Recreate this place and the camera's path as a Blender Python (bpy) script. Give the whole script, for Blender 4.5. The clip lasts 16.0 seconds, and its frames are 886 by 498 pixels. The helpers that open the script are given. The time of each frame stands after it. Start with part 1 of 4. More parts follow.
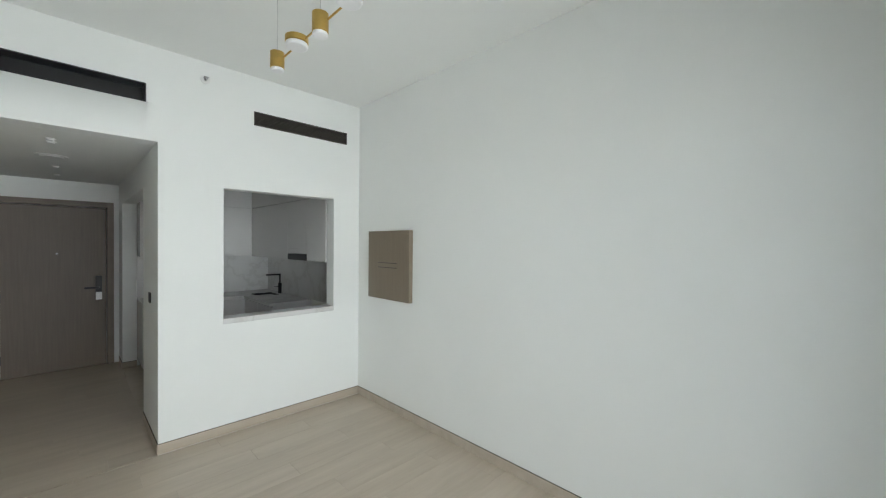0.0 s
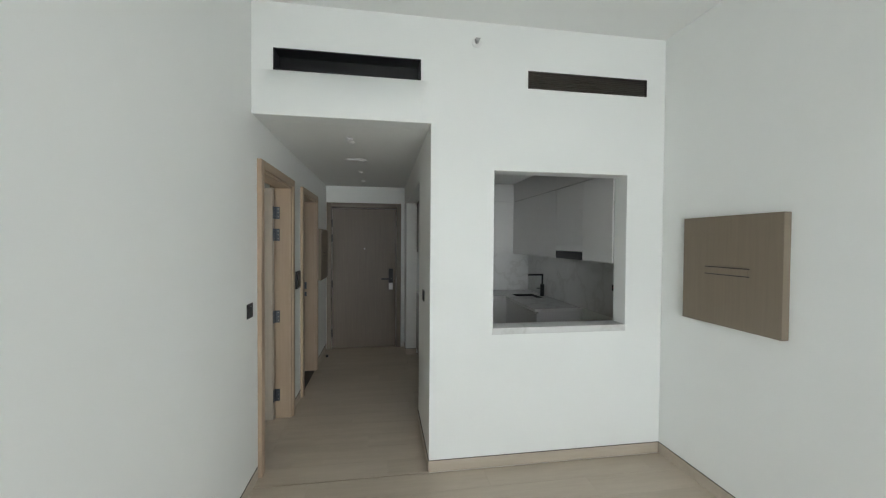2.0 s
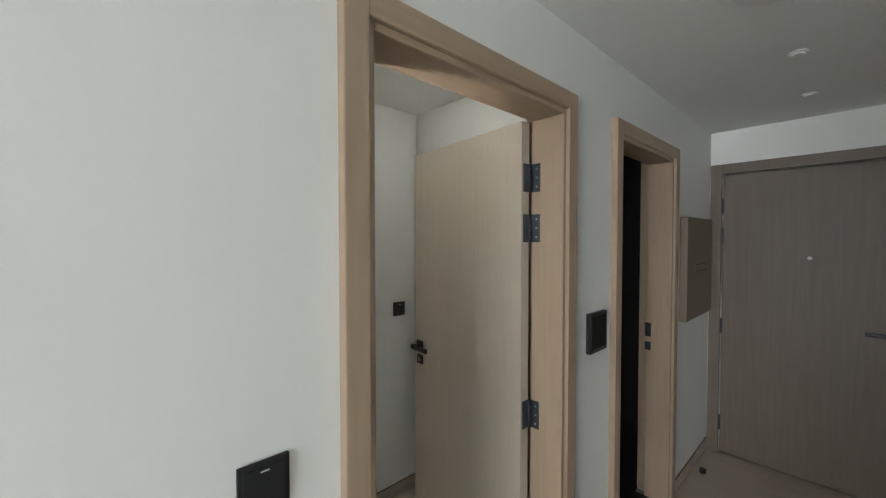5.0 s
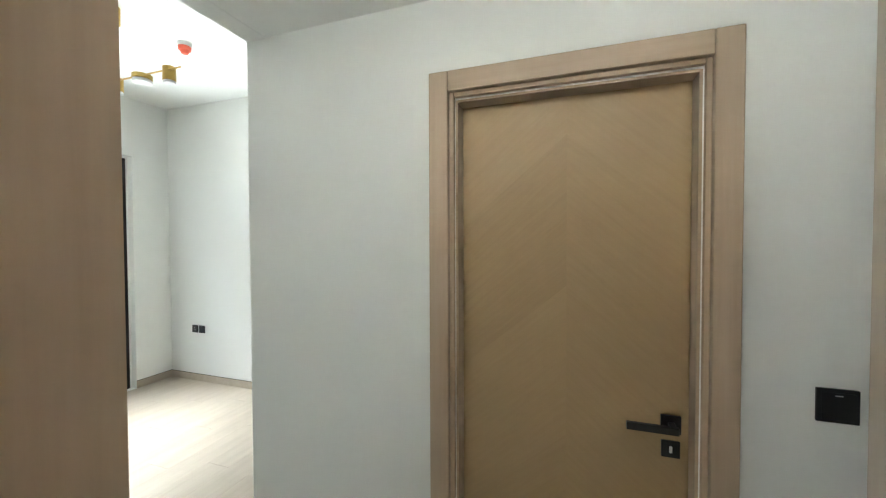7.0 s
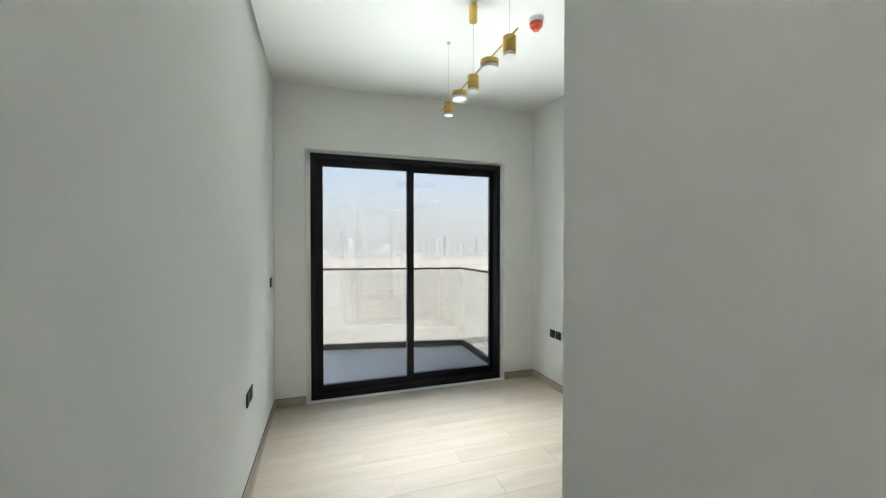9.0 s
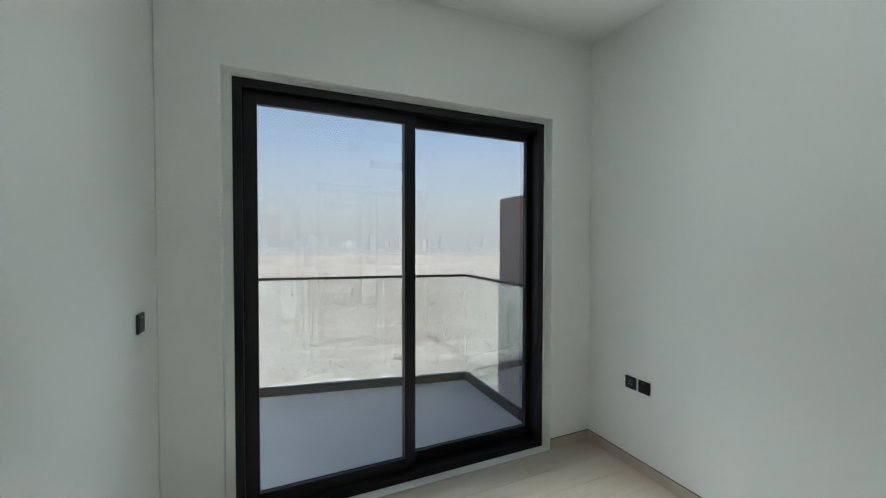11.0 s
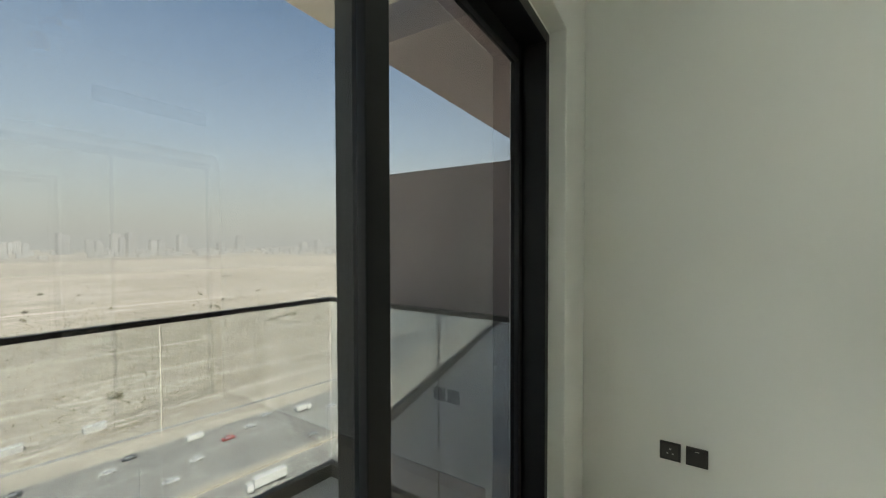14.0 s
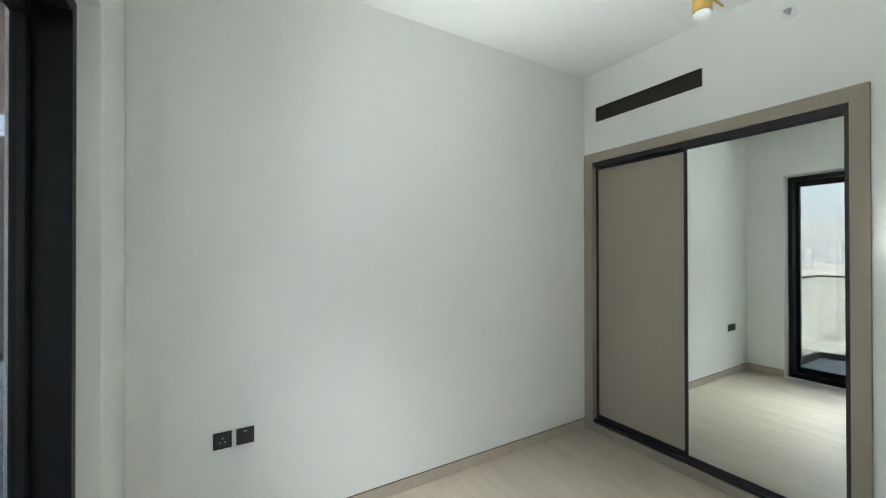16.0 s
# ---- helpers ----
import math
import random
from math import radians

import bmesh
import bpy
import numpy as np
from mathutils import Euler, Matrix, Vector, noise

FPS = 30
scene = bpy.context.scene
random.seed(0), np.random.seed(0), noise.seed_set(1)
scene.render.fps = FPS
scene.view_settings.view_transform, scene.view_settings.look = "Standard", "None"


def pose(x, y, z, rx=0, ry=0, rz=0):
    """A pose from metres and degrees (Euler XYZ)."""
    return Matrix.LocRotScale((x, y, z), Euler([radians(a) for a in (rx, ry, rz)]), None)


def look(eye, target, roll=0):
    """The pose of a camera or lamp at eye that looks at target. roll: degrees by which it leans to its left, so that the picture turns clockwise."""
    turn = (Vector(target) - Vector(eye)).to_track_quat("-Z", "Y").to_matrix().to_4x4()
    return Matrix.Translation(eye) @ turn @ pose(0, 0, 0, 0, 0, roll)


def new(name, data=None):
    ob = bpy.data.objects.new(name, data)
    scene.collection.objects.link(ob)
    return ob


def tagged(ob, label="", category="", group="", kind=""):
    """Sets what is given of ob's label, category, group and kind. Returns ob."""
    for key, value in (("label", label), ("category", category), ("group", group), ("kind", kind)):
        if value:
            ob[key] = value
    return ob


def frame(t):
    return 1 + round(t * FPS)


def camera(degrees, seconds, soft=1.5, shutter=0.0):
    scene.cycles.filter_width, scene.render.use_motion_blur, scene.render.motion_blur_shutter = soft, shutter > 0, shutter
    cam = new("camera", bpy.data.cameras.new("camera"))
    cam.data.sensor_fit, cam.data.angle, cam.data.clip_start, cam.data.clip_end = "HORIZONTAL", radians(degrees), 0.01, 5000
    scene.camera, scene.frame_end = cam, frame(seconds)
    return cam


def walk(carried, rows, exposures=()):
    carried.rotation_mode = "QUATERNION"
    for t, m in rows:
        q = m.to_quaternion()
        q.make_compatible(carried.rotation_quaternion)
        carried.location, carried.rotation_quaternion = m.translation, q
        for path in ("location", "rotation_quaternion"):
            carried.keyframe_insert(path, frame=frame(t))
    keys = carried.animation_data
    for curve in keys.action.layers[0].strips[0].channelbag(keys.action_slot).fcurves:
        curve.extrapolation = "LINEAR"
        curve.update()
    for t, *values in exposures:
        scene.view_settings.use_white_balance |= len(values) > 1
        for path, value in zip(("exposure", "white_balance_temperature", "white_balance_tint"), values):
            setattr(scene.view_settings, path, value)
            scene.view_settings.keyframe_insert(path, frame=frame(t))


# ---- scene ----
cam = camera(99.1, 16.0, soft=1.2)
PATH = [
    (0, (0.163, 0.18, 1.662), (1.569, 1.601, 1.637), 0.5),
    (0.5, (0.149, 0.247, 1.649), (1.282, 1.895, 1.623), 0.3),
    (1, (0.227, 0.475, 1.632), (1.069, 2.288, 1.602), 0.5),
    (1.5, (0.272, 0.823, 1.634), (0.839, 2.74, 1.596), 0.4),
    (2, (0.329, 1.21, 1.622), (0.641, 3.185, 1.581), 0.4),
    (2.5, (0.401, 1.639, 1.624), (0.446, 3.638, 1.583), 0.4),
    (3, (0.41, 2.074, 1.625), (0.192, 4.061, 1.586), 0.4),
    (5.3, (0.149, 3.722, 1.626), (-1.484, 4.877, 1.582), -0.1),
    (5.5, (0.09, 3.847, 1.622), (-1.642, 4.846, 1.583), -0.1),
    (6, (-0.077, 4.1, 1.622), (-1.991, 4.678, 1.574), 0.0),
    (6.5, (-0.295, 4.208, 1.613), (-2.294, 4.249, 1.575), -0.4),
    (7, (-0.48, 4.314, 1.612), (-2.368, 3.657, 1.566), -0.2),
    (7.5, (-0.661, 4.306, 1.592), (-2.249, 3.09, 1.561), -0.1),
    (8, (-0.857, 4.215, 1.592), (-2.018, 2.587, 1.566), -0.0),
    (8.5, (-1.043, 4.028, 1.598), (-1.867, 2.206, 1.569), 0.0),
    (9, (-1.189, 3.745, 1.593), (-1.817, 1.846, 1.565), 0.0),
    (11.5, (-1.351, 1.69, 1.619), (-2.277, -0.081, 1.567), -0.0),
    (12, (-1.382, 1.342, 1.625), (-2.454, -0.346, 1.575), -0.2),
    (12.5, (-1.411, 0.976, 1.621), (-2.639, -0.602, 1.576), -0.4),
    (13, (-1.476, 0.622, 1.631), (-2.879, -0.802, 1.561), -0.7),
    (13.5, (-1.536, 0.357, 1.617), (-3.069, -0.927, 1.559), -0.5),
    (14, (-1.555, 0.194, 1.608), (-3.259, -0.852, 1.563), -0.1),
    (14.5, (-1.493, 0.132, 1.603), (-3.426, -0.38, 1.568), 0.0),
    (15, (-1.422, 0.119, 1.594), (-3.418, 0.234, 1.576), -0.3),
    (15.5, (-1.366, 0.158, 1.585), (-3.275, 0.753, 1.592), -0.1),
    (16, (-1.342, 0.171, 1.593), (-3.063, 1.189, 1.603), -0.1),
]
walk(cam, [(t, look(eye, target, roll)) for t, eye, target, roll in PATH],
     exposures=((0.0, 1.5, 6400, 10), (1.5, 1.45, 6450, 10), (3.0, 1.42, 6500, 11), (5.3, 2.1, 6500, 12), (6.0, 2.6, 6350, 11), (6.5, 2.7, 6400, 11), (6.8, 2.7, 6350, 10), (7.5, 2.3, 6300, 10), (9.0, 1.92, 6400, 10),
                (11.3, 1.45, 6100, 7), (12.0, 1.38, 6100, 7), (12.6, 1.3, 6700, 2), (13.2, 1.35, 7000, 3), (14.3, 1.35, 7100, 4), (15.0, 1.75, 7000, 8), (15.5, 2.1, 6350, 9), (16.0, 2.15, 6250, 9)))
SKY, SUN, LIVING, BED_SKY, BED_GROUND, BED_DEEP, HAZE = 0.15, 4.4, 51.0, 5.0, 3.6, 1.8, 0.575

# ---- world, sun, large lights ----
world = bpy.data.worlds.new("world")
scene.world = world
world.use_nodes = True
_n, _l = world.node_tree.nodes, world.node_tree.links
_n.clear()
_sky = _n.new("ShaderNodeTexSky")
_sky.sky_type = "NISHITA"
_sky.sun_disc = False
_sky.sun_elevation = radians(52)
_sky.sun_rotation = radians(20)
_sky.air_density, _sky.dust_density, _sky.ozone_density = 1.0, 1.2, 1.6
_bg = _n.new("ShaderNodeBackground")
_bg.inputs["Strength"].default_value = SKY
_out = _n.new("ShaderNodeOutputWorld")
_l.new(_sky.outputs[0], _bg.inputs[0])
_l.new(_bg.outputs[0], _out.inputs[0])

_sun = new("sun", bpy.data.lights.new("sun", "SUN"))
_sun.data.energy, _sun.data.angle, _sun.data.color = SUN, radians(0.5), (1, 0.95, 0.87)
_sun.matrix_world = look((0, 0, 60), Vector((0, 0, 60)) - Vector((math.sin(radians(20)) * math.cos(radians(52)), math.cos(radians(20)) * math.cos(radians(52)), math.sin(radians(52)))))



def daylight(name, at, target, size, power, spread=180.0, colour=(0.93, 0.98, 1.0)):
    """An area lamp in a window's opening, for the light of sky and ground."""
    ob = new(name, bpy.data.lights.new(name, "AREA"))
    ob.data.shape, ob.data.size, ob.data.size_y = "RECTANGLE", size[0], size[1]
    ob.data.energy, ob.data.color, ob.data.spread = power, colour, radians(spread)
    ob.matrix_world = look(at, target)
    return ob


daylight("daylight_living", (1.1, -1.5, 1.45), (1.1, 3.0, 1.45), (3.2, 2.3), LIVING, 145.0)
daylight("daylight_bedroom_sky", (-2.17, -0.23, 2.47), (-2.17, -0.23 + 1.0, 2.47 - 1.96), (1.95, 0.05), BED_SKY, 52.0, (0.88, 0.97, 1.0))
daylight("daylight_bedroom_ground", (-2.17, -0.20, 0.06), (-2.17, -0.20 + 1.0, 0.06 + 1.96), (1.95, 0.05), BED_GROUND, 52.0, (0.93, 0.99, 0.97))
daylight("daylight_bedroom_deep", (-2.7, -0.20, 0.12), (-2.7 + 0.42, -0.20 + 1.0, 0.12 + 0.51), (0.5, 0.05), BED_DEEP, 9.5, (1.0, 0.98, 0.93))

# ---- materials ----


def shader(name):
    m = bpy.data.materials.new(name)
    m.use_nodes = True
    nt = m.node_tree
    return m, nt, nt.nodes["Principled BSDF"]


def math_node(nt, op, a, b=None):
    n = nt.nodes.new("ShaderNodeMath")
    n.operation = op
    for i, v in enumerate((a, b)):
        if v is None:
            continue
        if isinstance(v, (int, float)):
            n.inputs[i].default_value = v
        else:
            nt.links.new(v, n.inputs[i])
    return n.outputs[0]


def coords(nt, scale=(1, 1, 1), obj=True):
    tc = nt.nodes.new("ShaderNodeTexCoord")
    mp = nt.nodes.new("ShaderNodeMapping")
    mp.inputs["Scale"].default_value = scale
    nt.links.new(tc.outputs["Object"], mp.inputs["Vector"])
    return mp


def noise_tex(nt, vec, scale, detail=4.0, rough=0.55):
    n = nt.nodes.new("ShaderNodeTexNoise")
    n.inputs["Scale"].default_value, n.inputs["Detail"].default_value, n.inputs["Roughness"].default_value = scale, detail, rough
    nt.links.new(vec, n.inputs["Vector"])
    return n.outputs["Fac"]


def ramp(nt, fac, stops):
    r = nt.nodes.new("ShaderNodeValToRGB")
    e = r.color_ramp.elements
    while len(e) < len(stops):
        e.new(0.5)
    for el, (p, c) in zip(e, stops):
        el.position, el.color = p, (*c, 1)
    nt.links.new(fac, r.inputs["Fac"])
    return r.outputs["Color"]


def mix(nt, fac, a, b, blend="MIX"):
    n = nt.nodes.new("ShaderNodeMix")
    n.data_type, n.blend_type = "RGBA", blend
    for sock, v in ((n.inputs[0], fac), (n.inputs[6], a), (n.inputs[7], b)):
        if isinstance(v, (int, float)):
            sock.default_value = v
        elif isinstance(v, tuple):
            sock.default_value = (*v, 1)
        else:
            nt.links.new(v, sock)
    return n.outputs[2]


def bump(nt, b, height, strength, dist=0.002):
    n = nt.nodes.new("ShaderNodeBump")
    n.inputs["Strength"].default_value, n.inputs["Distance"].default_value = strength, dist
    nt.links.new(height, n.inputs["Height"])
    nt.links.new(n.outputs[0], b.inputs["Normal"])


def plain(name, col, rough=0.5, metal=0.0, vary=0.06, scale=6.0, grain=0.05, spec=0.5):
    """A surface with gentle variation at two scales and a fine relief."""
    m, nt, b = shader(name)
    mp = coords(nt)
    f = noise_tex(nt, mp.outputs[0], scale, 3)
    g = noise_tex(nt, mp.outputs[0], scale * 30, 2)
    lo, hi = tuple(c * (1 - vary) for c in col), tuple(min(1, c * (1 + vary)) for c in col)
    nt.links.new(ramp(nt, f, [(0.3, lo), (0.7, hi)]), b.inputs["Base Color"])
    b.inputs["Roughness"].default_value, b.inputs["Metallic"].default_value = rough, metal
    b.inputs["Specular IOR Level"].default_value = spec
    if grain:
        bump(nt, b, g, grain, 0.0015)
    return m


def wood(name, dark, light, axis="Z", chevron=False, rough=0.45):
    """Oak veneer with fine grain along one axis; optionally laid in a chevron."""
    m, nt, b = shader(name)
    tc = nt.nodes.new("ShaderNodeTexCoord")
    oi = nt.nodes.new("ShaderNodeObjectInfo")
    sep = nt.nodes.new("ShaderNodeSeparateXYZ")
    nt.links.new(tc.outputs["Object"], sep.inputs[0])
    x, y, z = sep.outputs
    cmb = nt.nodes.new("ShaderNodeCombineXYZ")
    tone = None
    if chevron:
        across = math_node(nt, "ABSOLUTE", y)
        u = math_node(nt, "ADD", z, math_node(nt, "MULTIPLY", across, 0.85))
        w = math_node(nt, "SUBTRACT", math_node(nt, "MULTIPLY", z, 0.85), across)
        idx = math_node(nt, "FLOOR", math_node(nt, "MULTIPLY", u, 2.05))
        sidev = math_node(nt, "SIGN", y)
        wn = nt.nodes.new("ShaderNodeTexWhiteNoise")
        wn.noise_dimensions = "2D"
        c2 = nt.nodes.new("ShaderNodeCombineXYZ")
        nt.links.new(idx, c2.inputs[0])
        nt.links.new(sidev, c2.inputs[1])
        nt.links.new(c2.outputs[0], wn.inputs["Vector"])
        tone = wn.outputs["Value"]
        nt.links.new(math_node(nt, "MULTIPLY", u, 60), cmb.inputs[0])
        nt.links.new(math_node(nt, "MULTIPLY", w, 4), cmb.inputs[1])
        nt.links.new(math_node(nt, "MULTIPLY", tone, 30), cmb.inputs[2])
    else:
        s = {"Z": (60, 60, 2.5), "X": (2.5, 60, 60), "Y": (60, 2.5, 60)}[axis]
        for i, (o, k) in enumerate(zip((x, y, z), s)):
            v = math_node(nt, "MULTIPLY", o, k)
            nt.links.new(math_node(nt, "ADD", v, math_node(nt, "MULTIPLY", oi.outputs["Random"], 37.0)), cmb.inputs[i])
    g = noise_tex(nt, cmb.outputs[0], 1.0, 5, 0.6)
    big = noise_tex(nt, tc.outputs["Object"], 2.2, 3)
    col = ramp(nt, g, [(0.25, dark), (0.75, light)])
    col = mix(nt, 0.25, col, ramp(nt, big, [(0.3, dark), (0.7, light)]))
    if chevron:
        col = mix(nt, 1.0, col, ramp(nt, tone, [(0.0, (0.90, 0.895, 0.885)), (1.0, (1.0, 1.0, 1.0))]), "MULTIPLY")
    nt.links.new(col, b.inputs["Base Color"])
    b.inputs["Roughness"].default_value = rough
    bump(nt, b, g, 0.12, 0.001)
    return m


def tile_mat(name, c0, c1):
    """Wood-look porcelain planks: soft streaks along x, a tone of its own per plank."""
    m, nt, b = shader(name)
    geo = nt.nodes.new("ShaderNodeNewGeometry")
    oi = nt.nodes.new("ShaderNodeObjectInfo")
    mp = nt.nodes.new("ShaderNodeMapping")
    mp.inputs["Scale"].default_value = (1.1, 9, 9)
    nt.links.new(geo.outputs["Position"], mp.inputs["Vector"])
    off = nt.nodes.new("ShaderNodeVectorMath")
    nt.links.new(mp.outputs[0], off.inputs[0])
    cv = nt.nodes.new("ShaderNodeCombineXYZ")
    nt.links.new(math_node(nt, "MULTIPLY", oi.outputs["Random"], 50), cv.inputs[2])
    nt.links.new(cv.outputs[0], off.inputs[1])
    f = noise_tex(nt, off.outputs[0], 1.0, 5, 0.6)
    fine = noise_tex(nt, off.outputs[0], 7.0, 3)
    col = ramp(nt, f, [(0.25, c0), (0.75, c1)])
    col = mix(nt, 0.12, col, ramp(nt, fine, [(0.3, c0), (0.7, c1)]))
    col = mix(nt, 1.0, col, ramp(nt, oi.outputs["Random"], [(0, (0.975, 0.975, 0.975)), (1, (1, 1, 1))]), "MULTIPLY")
    nt.links.new(col, b.inputs["Base Color"])
    nt.links.new(ramp(nt, f, [(0.2, (0.3, 0.3, 0.3)), (0.8, (0.42, 0.42, 0.42))]), b.inputs["Roughness"])
    bump(nt, b, fine, 0.06, 0.001)
    return m


def glass_mat(name, tint, gloss=1.0, ior=1.45):
    m = bpy.data.materials.new(name)
    m.use_nodes = True
    nt = m.node_tree
    nt.nodes.clear()
    out = nt.nodes.new("ShaderNodeOutputMaterial")
    ref = nt.nodes.new("ShaderNodeBsdfRefraction")
    ref.inputs["Color"].default_value = (*tint, 1)
    ref.inputs["Roughness"].default_value, ref.inputs["IOR"].default_value = 0.0, ior
    gl = nt.nodes.new("ShaderNodeBsdfGlossy")
    gl.inputs["Roughness"].default_value = 0.0
    gl.inputs["Color"].default_value = (0.92 * gloss, 0.97 * gloss, gloss, 1)
    fr = nt.nodes.new("ShaderNodeFresnel")
    fr.inputs["IOR"].default_value = ior
    mx = nt.nodes.new("ShaderNodeMixShader")
    nt.links.new(fr.outputs[0], mx.inputs[0])
    nt.links.new(ref.outputs[0], mx.inputs[1])
    nt.links.new(gl.outputs[0], mx.inputs[2])
    nt.links.new(mx.outputs[0], out.inputs[0])
    return m


def marble_mat():
    m, nt, b = shader("marble")
    mp = coords(nt, (1, 1, 1))
    n1 = noise_tex(nt, mp.outputs[0], 2.0, 6)
    v = math_node(nt, "ABSOLUTE", math_node(nt, "SUBTRACT", n1, 0.5))
    col = ramp(nt, v, [(0.0, (0.60, 0.595, 0.575)), (0.03, (0.67, 0.67, 0.655)), (0.2, (0.71, 0.71, 0.695))])
    nt.links.new(col, b.inputs["Base Color"])
    b.inputs["Roughness"].default_value = 0.16
    return m


def sand_mat():
    m, nt, b = shader("sand")
    geo = nt.nodes.new("ShaderNodeNewGeometry")
    mp = nt.nodes.new("ShaderNodeMapping")
    mp.inputs["Rotation"].default_value = (0, 0, radians(12))
    mp.inputs["Scale"].default_value = (0.0045, 0.028, 1)
    nt.links.new(geo.outputs["Position"], mp.inputs["Vector"])
    mp2 = nt.nodes.new("ShaderNodeMapping")
    mp2.inputs["Scale"].default_value = (0.22, 0.5, 1)
    nt.links.new(geo.outputs["Position"], mp2.inputs["Vector"])
    mp3 = nt.nodes.new("ShaderNodeMapping")
    mp3.inputs["Rotation"].default_value = (0, 0, radians(-6))
    mp3.inputs["Scale"].default_value = (0.006, 0.016, 1)
    nt.links.new(geo.outputs["Position"], mp3.inputs["Vector"])
    bands = noise_tex(nt, mp.outputs[0], 1.0, 4, 0.6)
    spots = noise_tex(nt, mp2.outputs[0], 1.0, 6, 0.72)
    patch = noise_tex(nt, geo.outputs["Position"], 0.006, 3)
    col = ramp(nt, bands, [(0.3, (0.45, 0.405, 0.345)), (0.7, (0.55, 0.505, 0.445))])
    scrub = math_node(nt, "MULTIPLY", ramp(nt, spots, [(0.47, (0, 0, 0)), (0.53, (1, 1, 1))]), ramp(nt, patch, [(0.36, (0.25, 0.25, 0.25)), (0.58, (0.9, 0.9, 0.9))]))
    col = mix(nt, scrub, col, (0.29, 0.26, 0.20))
    for vec, lim in ((mp, 0.010), (mp3, 0.008)):
        nse = bands if vec is mp else noise_tex(nt, vec.outputs[0], 1.0, 2, 0.4)
        tr = math_node(nt, "ABSOLUTE", math_node(nt, "SUBTRACT", nse, 0.47 if vec is mp else 0.5))
        col = mix(nt, ramp(nt, tr, [(0.0, (0.9, 0.9, 0.9)), (lim, (0, 0, 0))]), col, (0.64, 0.60, 0.54))
    nt.links.new(col, b.inputs["Base Color"])
    b.inputs["Roughness"].default_value = 0.95
    return m


M_wall = plain("wall_paint", (0.83, 0.84, 0.815), 0.6, vary=0.012, scale=1.3, grain=0.08, spec=0.3)
M_ceil = plain("ceiling_paint", (0.83, 0.84, 0.815), 0.75, vary=0.01, scale=1.0, grain=0.05, spec=0.2)
M_floor = tile_mat("wood_look_tile", (0.42, 0.355, 0.275), (0.56, 0.485, 0.395))
M_grout = plain("grout", (0.40, 0.345, 0.275), 0.8)
M_gap = plain("shadow_gap", (0.06, 0.055, 0.05), 0.8)
M_oak = wood("oak_veneer", (0.37, 0.273, 0.188), (0.44, 0.334, 0.238))
M_oakx = wood("oak_veneer_across", (0.37, 0.273, 0.188), (0.44, 0.334, 0.238), "Y")
M_leafoak = wood("pale_oak_veneer", (0.46, 0.40, 0.325), (0.52, 0.455, 0.375))
M_oakgrey = wood("grey_oak_veneer", (0.155, 0.122, 0.095), (0.20, 0.16, 0.125))
M_chev = wood("oak_chevron", (0.33, 0.225, 0.115), (0.38, 0.265, 0.14), chevron=True)
M_lam = wood("greige_laminate", (0.325, 0.28, 0.225), (0.355, 0.305, 0.245))
M_black = plain("black_plastic", (0.012, 0.012, 0.014), 0.35, vary=0.1)
M_alu = plain("black_aluminium", (0.007, 0.007, 0.009), 0.42, vary=0.15, grain=0.03, spec=0.3)
M_bronze = plain("dark_bronze", (0.035, 0.028, 0.025), 0.45, vary=0.1)
M_hinge = plain("hinge_steel", (0.10, 0.11, 0.13), 0.3, 0.9)
M_steel = plain("brushed_steel", (0.5, 0.5, 0.5), 0.3, 1.0)
M_brass = plain("brushed_brass", (0.62, 0.42, 0.13), 0.28, 1.0, vary=0.08, scale=20)
M_opal = plain("opal_acrylic", (0.82, 0.82, 0.82), 0.35, vary=0.01)
M_red = plain("red_cap", (0.75, 0.12, 0.07), 0.4)
M_white = plain("white_plastic", (0.78, 0.78, 0.76), 0.4, vary=0.02)
M_cab = plain("gloss_cabinet", (0.66, 0.655, 0.64), 0.09, vary=0.015, scale=1.5, grain=0.0)
M_marble = marble_mat()
M_glass = glass_mat("solar_glass", (0.59, 0.595, 0.59))
M_rail_glass = glass_mat("rail_glass", (0.94, 0.955, 0.945), ior=1.75)
M_side_glass = glass_mat("coated_rail_glass", (0.95, 0.97, 0.955), ior=3.2)
M_balc = plain("balcony_tile", (0.79, 0.80, 0.82), 0.5, vary=0.05, scale=3)
M_render = plain("facade_render", (0.66, 0.60, 0.50), 0.85, vary=0.04, scale=2, grain=0.3)
M_mauve = plain("brown_render", (0.27, 0.225, 0.22), 0.85, vary=0.05, scale=2, grain=0.3)
# black tile; its colour also stands in for the unlit utility room's darkness
M_dark = plain("dark_tile_and_unlit", (0.03, 0.03, 0.03), 0.4)
M_sand = sand_mat()
# asphalt colour raised to include the haze lying over the road
M_road = plain("haze_paled_asphalt", (0.30, 0.295, 0.28), 0.9, vary=0.12, scale=0.05)
M_line = plain("road_paint", (0.6, 0.6, 0.58), 0.8)
M_verge = plain("verge", (0.50, 0.455, 0.39), 0.95, vary=0.1, scale=0.1)
M_track = plain("compacted_sand", (0.60, 0.56, 0.50), 0.95, vary=0.12, scale=0.15)
M_leaf = plain("dusty_foliage", (0.19, 0.18, 0.12), 0.8, vary=0.3, scale=0.5)
M_scrub = plain("dry_scrub", (0.31, 0.275, 0.19), 0.9, vary=0.25, scale=0.2)
# concrete lightened so the towers' colour carries the distance haze
M_city = plain("haze_paled_concrete", (0.60, 0.60, 0.60), 0.9, vary=0.06, scale=0.01)
M_city2 = plain("grey_concrete", (0.40, 0.41, 0.425), 0.8, vary=0.06, scale=0.01)
